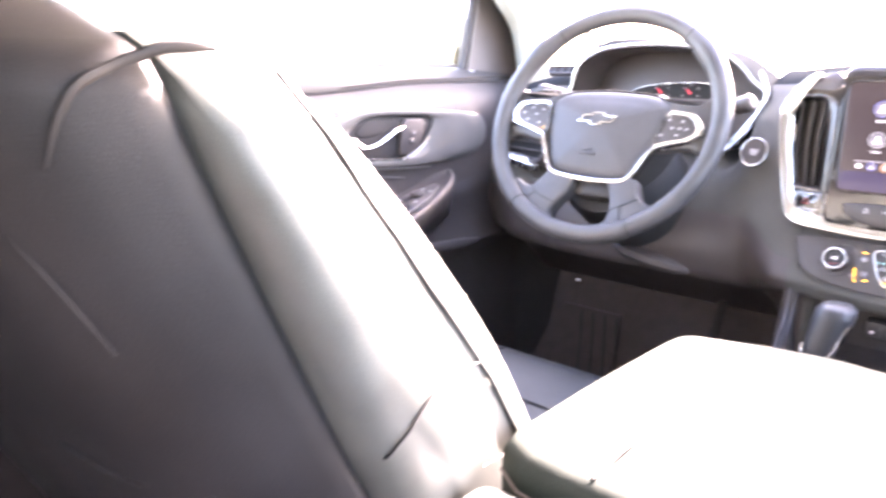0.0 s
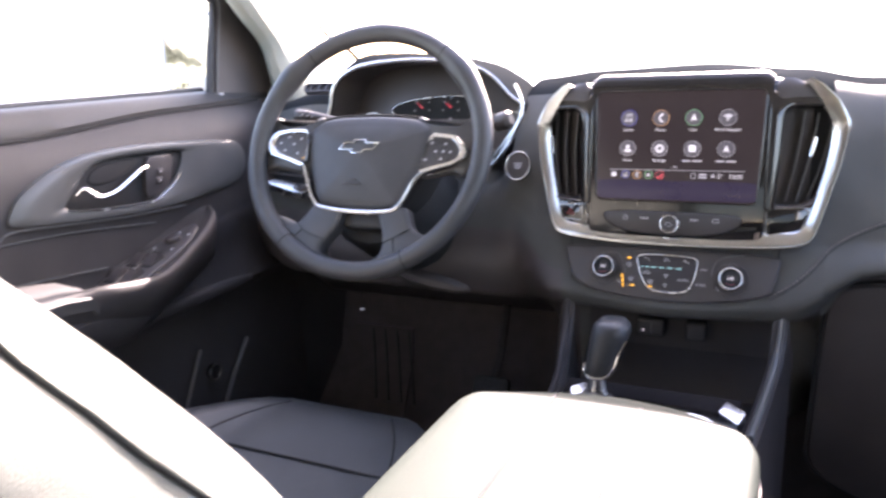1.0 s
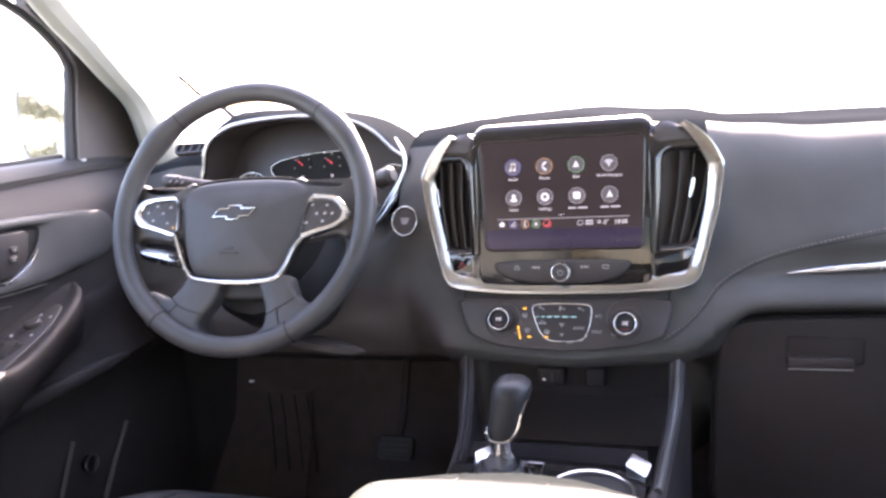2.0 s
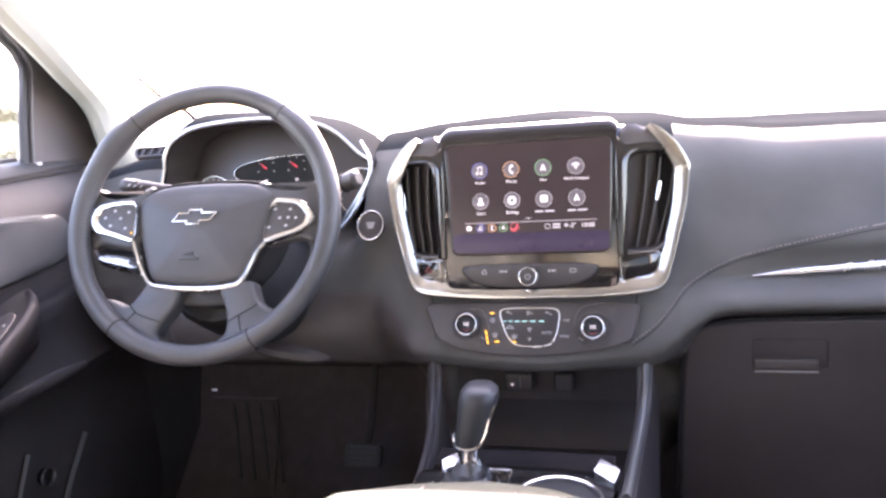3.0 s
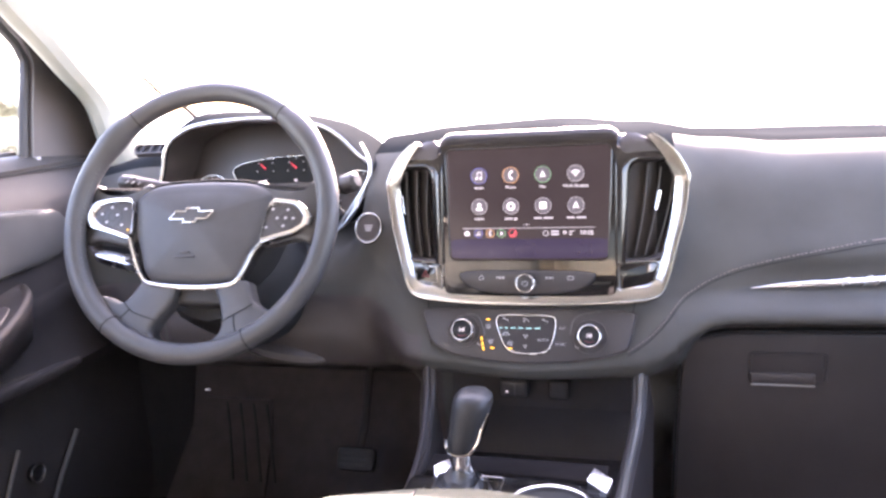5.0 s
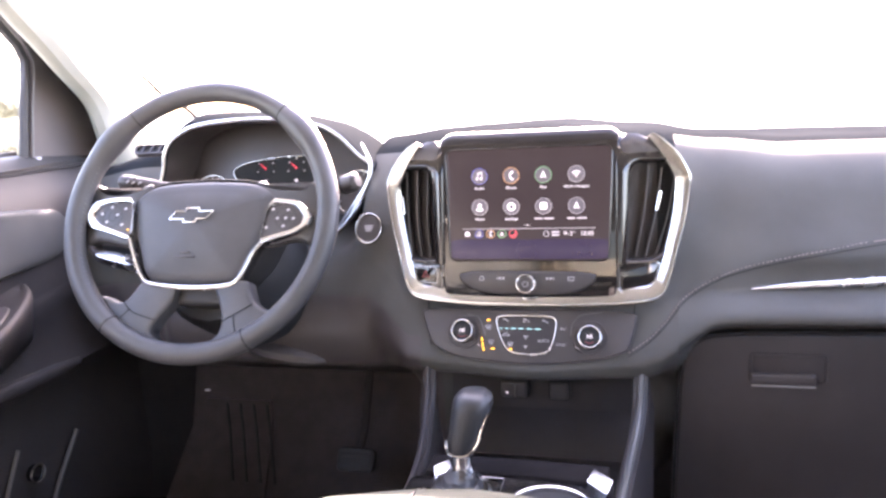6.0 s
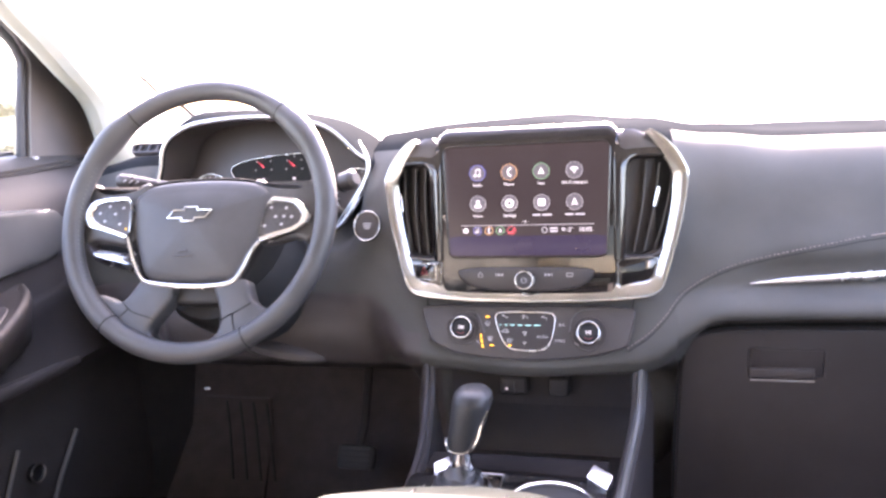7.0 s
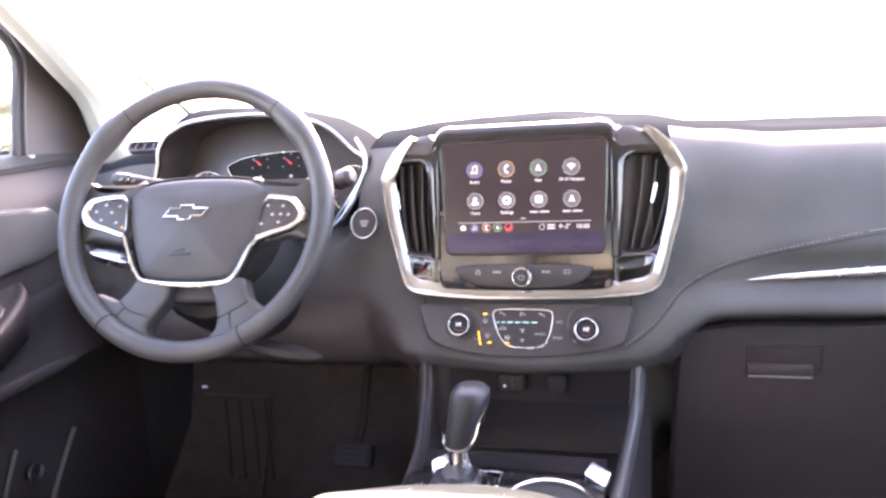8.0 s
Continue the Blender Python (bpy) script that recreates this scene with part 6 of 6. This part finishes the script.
# armrest that sweeps up to the front, with a raised rim and the switch bank in its top
edge_ = spline([(-0.690, 0.70, 0.944), (-0.690, 0.76, 0.944), (-0.690, 0.82, 0.9435), (-0.688, 0.877, 0.938), (-0.688, 0.925, 0.931), (-0.690, 0.965, 0.928), (-0.696, 1.005, 0.935), (-0.705, 1.045, 0.947), (-0.719, 1.095, 0.962), (-0.737, 1.135, 0.974), (-0.760, 1.165, 0.981), (-0.785, 1.185, 0.984)], 60)
rings = []
for p in edge_:
    deep = min(1.0, max(0.15, (-0.785 - p.x) / -0.09))      # the bulk fades where the rim runs into the door
    c = lerp_keys([(0.6, (0.0,)), (0.845, (0.0,)), (0.853, (0.045,)), (0.945, (0.040,)), (0.965, (0.0,)), (1.3, (0.0,))], p.y)[0]      # hollow to pull the door by
    rings.append([Vector((-0.806, p.y, p.z + 0.003 - c)), Vector((-0.790, p.y, p.z - 0.003 - c)), Vector((p.x - 0.018, p.y, p.z - 0.005 - c)), Vector((p.x - 0.011, p.y, p.z - 0.001)), Vector((p.x - 0.006, p.y, p.z + 0.0008)), Vector((p.x - 0.001, p.y, p.z)),
                  Vector((p.x + 0.003, p.y, p.z - 0.005)), Vector((p.x + 0.004, p.y, p.z - 0.014)), Vector((p.x - 0.001, p.y, p.z - 0.032)), Vector((p.x - 0.020 * deep, p.y, p.z - 0.060)), Vector((p.x - 0.055 * deep, p.y, p.z - 0.085)), Vector((-0.806, p.y, p.z - 0.100))])
part("armrest_body", loft(rings), "door_lower", door, "dark armrest with a raised rim", sharp=60)
SWP = Plane((-0.752, 1.015, 0.9345), (0.02, 0.965, 0.26), (-1, 0, 0))
bank = part("switch_bank", slab(SWP, round_poly([(-0.105, -0.040), (-0.02, -0.036), (0.05, -0.024), (0.105, 0.000), (0.115, 0.022), (0.06, 0.033), (-0.105, 0.036)], 2, keep=0.18), -0.020, 0.0035, 0.002), "panel", door, "black window switch bank")
for u, v in ((-0.060, -0.012), (-0.062, 0.016), (-0.012, -0.008), (-0.014, 0.018)):
    # Black pad in place of a shaded well round the switch
    part("switch_well", slab(SWP, rect(u - 0.019, v - 0.011, u + 0.017, v + 0.011, 0.004), 0.0, 0.0042, 0.0004), "gap", bank)
    s_ = part("window_switch", loft([[SWP.at(u + a, v + b * 0.009, n) for b in (-1, -0.8, 0.8, 1)] + [SWP.at(u + a, v + b * 0.009, 0.002) for b in (1, -1)] for a, n in ((-0.014, 0.005), (-0.006, 0.008), (0.004, 0.0115), (0.011, 0.0125), (0.014, 0.009))]), "plastic", bank)
    part("switch_tip", tube([SWP.at(u + 0.012, v - 0.007, 0.0122), SWP.at(u + 0.0125, v, 0.0126), SWP.at(u + 0.012, v + 0.007, 0.0122)], 0.0010, 6), "satin", s_)
part("mirror_knob", slab(SWP, circle(0.052, 0.008, 0.012, 20), 0.0, 0.011, 0.003), "plastic", bank)
for u, v in ((0.024, 0.022), (0.026, -0.012), (0.078, 0.018), (0.074, -0.004)):
    part("switch_mark", slab(SWP, rect(u - 0.0025, v - 0.0014, u + 0.0025, v + 0.0014, 0.0006), 0.002, 0.0048, 0.0003), "print", bank)
part("armrest_pad", loft([[Vector((-0.795, y, z + 0.004)), Vector((-0.75, y, z + 0.010)), Vector((-0.70, y, z + 0.006)), Vector((-0.682, y, z - 0.006)), Vector((-0.684, y, z - 0.022)), Vector((-0.795, y, z - 0.02))]
                                 for y, z in ((0.2, 0.946), (0.5, 0.946), (0.72, 0.946), (0.80, 0.944), (0.838, 0.938), (0.846, 0.928))]), "door_soft", door, "padded black armrest")
part("pad_edge", tube([Vector((-0.686, y, 0.926)) for y in (0.3, 0.6, 0.843)], 0.0012, 6), "panel", door)
# lower pocket and badge-like ring
part("pocket_edge", tube([DP.at(u, v, 0.004) for u, v in ((1.125, 0.735), (1.085, 0.665), (1.05, 0.60), (1.02, 0.53))], 0.0032, 8), "door_grey", door)
part("pocket_edge", tube([DP.at(u, v, 0.006) for u, v in ((1.245, 0.715), (1.20, 0.66), (1.162, 0.605), (1.13, 0.53))], 0.0040, 8), "door_grey", door)
part("pocket_lip", tube([Vector((-0.771, y, 0.840 + 0.006 * math.sin(y * 3))) for y in [0.30 + 0.05 * k for k in range(20)]], [0.014] * 17 + [0.013, 0.012, 0.008], 12), "door_lower", door, "rounded lip above the door pocket")
rg = part("chrome_ring", tube([DP.at(1.148 + 0.014 * math.cos(q / 24 * math.tau), 0.685 + 0.014 * math.sin(q / 24 * math.tau), 0.010) for q in range(24)], 0.0016, 8, closed=True), "chrome", door, "small chrome ring")
part("ring_face", slab(DP, circle(1.148, 0.685, 0.0135, 20), 0.0, 0.009, 0.001), "piano", rg)

# sail panel that fills the corner of the window, with its seal
sail = thing("sail_panel", (-0.86, 1.40, 1.17), "dark triangular trim panel in the window's front corner", "trim panel", "", "structure")
LP = Plane((-0.862, 0, 0), (0, 1, 0), (0.0, 0, 1))
so = [(1.305, 1.412), (1.362, 1.366), (1.432, 1.296), (1.480, 1.252), (1.515, 1.185), (1.52, 1.140), (1.312, 1.160), (1.330, 1.245), (1.349, 1.318), (1.348, 1.345), (1.334, 1.370), (1.27, 1.425), (1.27, 1.455)]
part("panel", slab(LP, round_poly(so, 1, keep=0.12), -0.02, 0.004, 0.004), "sail", sail, sharp=12)
seal_l = spline([(1.304, 1.160), (1.321, 1.245), (1.339, 1.318), (1.336, 1.342), (1.318, 1.368), (1.25, 1.42), (1.11, 1.475)], 40)
part("seal", tube([LP.at(p.x, p.y, -0.004) for p in seal_l], 0.0080, 8), "rubber", sail, "black rubber window channel")
part("bead", tube([LP.at(p.x + 0.010, p.y, 0.005) for p in seal_l[:24]], 0.0020, 6), "door_grey", sail)
part("clip", slab(LP, rect(1.318, 1.166, 1.328, 1.171, 0.001), 0.0, 0.012, 0.001), "print", sail)

# pedals in the dark footwell
for name, x, w, h, z in (("brake_pedal", -0.375, 0.036, 0.022, 0.585), ("accelerator_pedal", -0.215, 0.024, 0.060, 0.56)):
    p_ = thing(name, (x, 1.45, 0.55), "black rubber-faced pedal in the footwell", "pedal")
    PP = Plane((x, 1.45, z), (1, 0, 0), (0, 0.5, 0.87))
    f_ = part("pad", slab(PP, rect(-w, -h, w, h, 0.010), -0.012, 0.004, 0.003), "rubber", p_)
    for k in range(4):
        part("rib", slab(PP, rect(-w * 0.8, -h * 0.7 + k * h * 0.45, w * 0.8, -h * 0.7 + k * h * 0.45 + 0.006), 0.0, 0.006, 0.001), "rubber", f_)
    part("lever", tube([PP.at(0, 0, -0.008), PP.at(0, h + 0.04, -0.03), Vector((x, 1.60, z + 0.22)), Vector((x, 1.66, z + 0.30))], 0.009, 8), "panel", p_)

rest = thing("footrest", (-0.66, 1.55, 0.42), "black ribbed footrest on the footwell carpet", "footrest")
part("pad", loft([[Vector((x + e, y, z)) for y, z, e in ((1.480, 0.440, 0.03), (1.604, 0.549, 0.0), (1.632, 0.610, -0.01), (1.642, 0.610, -0.01), (1.614, 0.545, 0.0), (1.490, 0.434, 0.03))] for x in (-0.785, -0.70, -0.630)]), "carpet", rest)
for k in range(4):
    x = -0.744 + 0.032 * k
    part("rib", tube([Vector((x + 0.061, 1.520, 0.478)), Vector((x + 0.016, 1.603, 0.551)), Vector((x, 1.629, 0.602))], 0.0030, 6), "door_soft", rest)

# ---------------------------------------------------------------- outside of the car
mir = thing("side_mirror", (-1.0, 1.52, 1.15), "outside driver's mirror in a pale painted housing", "car mirror")
nrm = Vector((0.3795, -0.9252, 0.006)).normalized()
MP = Plane((-1.035, 1.490, 1.222), Vector((0, 0, 1)).cross(nrm), (0, 0, 1))
mo = round_poly([(-0.090, -0.070), (0.120, -0.076), (0.128, 0.096), (-0.084, 0.108)], 2, keep=0.16)
part("housing", slab(MP, inset(mo, -0.010), -0.10, -0.004, 0.006), "paint", mir, "pale painted housing")
part("housing_rim", band(MP, inset(mo, -0.010), inset(mo, 0.001), -0.02, 0.004, 0.003), "paint", mir)
part("mirror_glass", slab(MP, mo, -0.006, -0.001, 0.001), "mirror", mir, "mirror glass", sharp=3)
part("arm", tube([MP.at(0.11, -0.05, -0.05), Vector((-0.90, 1.50, 1.16))], [0.03, 0.02], 10), "rubber", mir)
flank = thing("car_flank", (-0.97, -0.5, 0.3), "dark grey painted outer side of the car", "car body", "", "structure")
part("panel", loft([[Vector((-0.945 - b, y, 1.16 + u)), Vector((-0.965 - b, y, 1.12 + u)), Vector((-0.985 - b, y, 0.95)), Vector((-0.99 - b, y, 0.80)), Vector((-0.97, y, 0.45)), Vector((-0.93, y, 0.30)), Vector((-0.92, y, 0.40)), Vector((-0.935, y, 1.1))]
                    for y, b, u in ((-2.3, 0.0, 0.05), (-1.7, 0.04, 0.05), (-1.0, 0.055, 0.045), (-0.3, 0.05, 0.03), (0.3, 0.03, 0.015), (1.0, 0.0, 0.0), (1.45, 0.0, 0.0))]), "flank", flank)
part("door_handle", tube([Vector((-0.985, -0.15, 1.03)), Vector((-1.015, -0.12, 1.03)), Vector((-1.015, 0.02, 1.03)), Vector((-0.985, 0.05, 1.03))], 0.010, 8), "flank", flank)
part("cowl", loft([[Vector((x, 1.90 - 0.3 * x * x, 1.07)), Vector((x, 2.6 - 0.2 * x * x, 1.06)), Vector((x, 3.0 - 0.3 * x * x, 0.95)), Vector((x, 3.1 - 0.3 * x * x, 0.6)), Vector((x, 1.90 - 0.3 * x * x, 0.6))] for x in [-0.9 + 0.15 * k for k in range(13)]]), "flank", flank, "dark painted bonnet")

wiper = thing("windscreen_wiper", (-0.66, 1.60, 1.18), "black wiper blade resting on the windscreen", "wiper")
wl = spline([(-0.671, 1.572, 1.194), (-0.6792, 1.5336, 1.2239), (-0.6834, 1.5155, 1.2384), (-0.7028, 1.4751, 1.2663), (-0.7073, 1.4528, 1.2847), (-0.7105, 1.4340, 1.2985)], 20)
part("blade", tube(wl, [0.0056 - 0.0014 * min(1.0, k / 12) for k in range(20)], 8), "rubber", wiper)
part("arm", tube([wl[0] + Vector((0.03, 0.01, -0.03)), wl[0], wl[5]], 0.0045, 8), "rubber", wiper)

# ground: one wide sheet to the horizon
bm = bmesh.new()
N_, R_ = 48, [0, 2, 5, 10, 20, 40, 70, 120, 250, 600, 1500, 4000]
prev_ring = None
for r in R_:
    ring_ = [bm.verts.new((r * math.cos(k / N_ * math.tau), r * math.sin(k / N_ * math.tau), 0.0)) for k in range(N_)] if r else [bm.verts.new((0, 0, 0))]
    if prev_ring and len(prev_ring) == 1:
        for k in range(N_):
            bm.faces.new((prev_ring[0], ring_[k], ring_[(k + 1) % N_]))
    elif prev_ring:
        for k in range(N_):
            bm.faces.new((prev_ring[k], ring_[k], ring_[(k + 1) % N_], prev_ring[(k + 1) % N_]))
    prev_ring = ring_
structure("ground", bm, "concrete", "pale bright open ground round the car", "ground")


def leaves(bm, centre_, spread, count, size, rng):
    for _ in range(count):
        d = Vector((rng.gauss(0, 1), rng.gauss(0, 1), rng.gauss(0, 1))).normalized() * rng.random() ** 0.4
        p = Vector(centre_) + Vector((d.x * spread[0], d.y * spread[1], d.z * spread[2]))
        a, b = Vector((rng.gauss(0, 1), rng.gauss(0, 1), rng.gauss(0, 1))).normalized(), Vector((rng.gauss(0, 1), rng.gauss(0, 1), rng.gauss(0, 1))).normalized()
        s = size * (0.6 + 0.8 * rng.random())
        v = [bm.verts.new(p + a * s), bm.verts.new(p + b * s * 0.6), bm.verts.new(p - a * s), bm.verts.new(p - b * s * 0.6)]
        bm.faces.new(v)


def tree(x, y, h, seed, crown_r, label, bare=0.0, foliage="evergreen"):
    rng = random.Random(seed)
    t = thing("tree", (x, y, 0), label, "tree", "trees round the open ground")
    bm = tube([Vector((x, y, -0.1)), Vector((x + 0.05 * h * rng.uniform(-1, 1), y, h * 0.35)), Vector((x, y, h * 0.85))], [h * 0.03, h * 0.022, h * 0.006], 8)
    tips = []
    for k in range(9):
        z0 = h * rng.uniform(0.28, 0.7)
        a = k * 2.4 + rng.uniform(-0.4, 0.4)
        tip = Vector((x + crown_r * 0.8 * math.cos(a), y + crown_r * 0.8 * math.sin(a), z0 + h * rng.uniform(0.1, 0.25)))
        tube([Vector((x, y, z0)), Vector((x, y, z0)).lerp(tip, 0.5) + Vector((0, 0, 0.03 * h)), tip], [h * 0.012, h * 0.008, h * 0.003], 6, bm=bm)
        tips.append(tip)
    part("trunk", bm, "bark", t)
    bm = bmesh.new()
    for tip in tips + [Vector((x, y, h * 0.85)), Vector((x, y, h * 0.7))]:
        leaves(bm, tip, (crown_r * 0.45, crown_r * 0.45, h * 0.13), int(130 * (1 - bare)), 0.035 * h, rng)
    part("crown", bm, foliage, t)


def hedge(name, x0, y0, x1, y1, h, w, seed, label, foliage="evergreen", count=150, low=0.7, leaf=0.10, h_end=None):
    rng = random.Random(seed)
    bm = bmesh.new()
    n = max(6, int(math.hypot(x1 - x0, y1 - y0) / (w * 0.7)))
    for k in range(n + 1):
        f = k / n
        hh = (h + (h_end or h) * f - h * f) * rng.uniform(low, 1.1)
        leaves(bm, (x0 + (x1 - x0) * f, y0 + (y1 - y0) * f, hh * 0.5), (w * 0.6, w * 0.6, hh * 0.5), count, leaf, rng)
    return tagged(part(name, bm, foliage), label, "hedge", "", "stuff")


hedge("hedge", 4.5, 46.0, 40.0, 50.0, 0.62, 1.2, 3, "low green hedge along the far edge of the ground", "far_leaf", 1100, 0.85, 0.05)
tree(14.6, 52.0, 5.2, 5, 1.6, "pale leafy tree beyond the far hedge", 0.6, "leaf")
tree(19.0, 54.0, 6.0, 6, 1.9, "pale leafy tree beyond the far hedge", 0.6, "leaf")
hedge("shrubs", -2.1, -5.0, -0.6, -5.2, 1.19, 0.42, 8, "dark green shrubs behind the car", count=2200, leaf=0.035, low=0.88)
hedge("evergreens", -3.6, -31.0, -0.1, -31.5, 4.4, 0.8, 9, "dark evergreen bushes that step down behind the car", count=2600, leaf=0.09, low=0.9, h_end=1.5)
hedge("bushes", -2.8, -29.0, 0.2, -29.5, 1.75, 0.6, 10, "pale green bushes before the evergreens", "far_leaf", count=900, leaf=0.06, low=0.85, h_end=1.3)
for k, (x, y, h) in enumerate(((-6.4, -36.0, 6.5), (-9.8, -37.0, 8.0))):
    tree(x, y, h, 20 + k, h * 0.3, "leafy tree behind the car")
house = thing("house", (-4.4, -57.0, 0), "pale house with a grey pitched roof behind the trees", "house")
part("wall", box((-7.7, -60.0, 0.0), (-1.2, -54.0, 2.6), 0.02, 1), "siding", house)
part("roof", loft([[Vector((x, -60.6, 2.5)), Vector((x, -57.0, 4.4)), Vector((x, -53.4, 2.5)), Vector((x, -57.0, 4.0))] for x in (-8.2, -0.7)]), "roofing", house)
for x in (-6.2, -4.4, -2.6):
    wn = part("window", box((x - 0.5, -54.02, 0.9), (x + 0.5, -53.95, 2.0), 0.01, 1), "piano", house)
    part("frame", box((x - 0.6, -54.0, 0.82), (x + 0.6, -53.92, 0.90), 0.01, 1), "paint", wn)
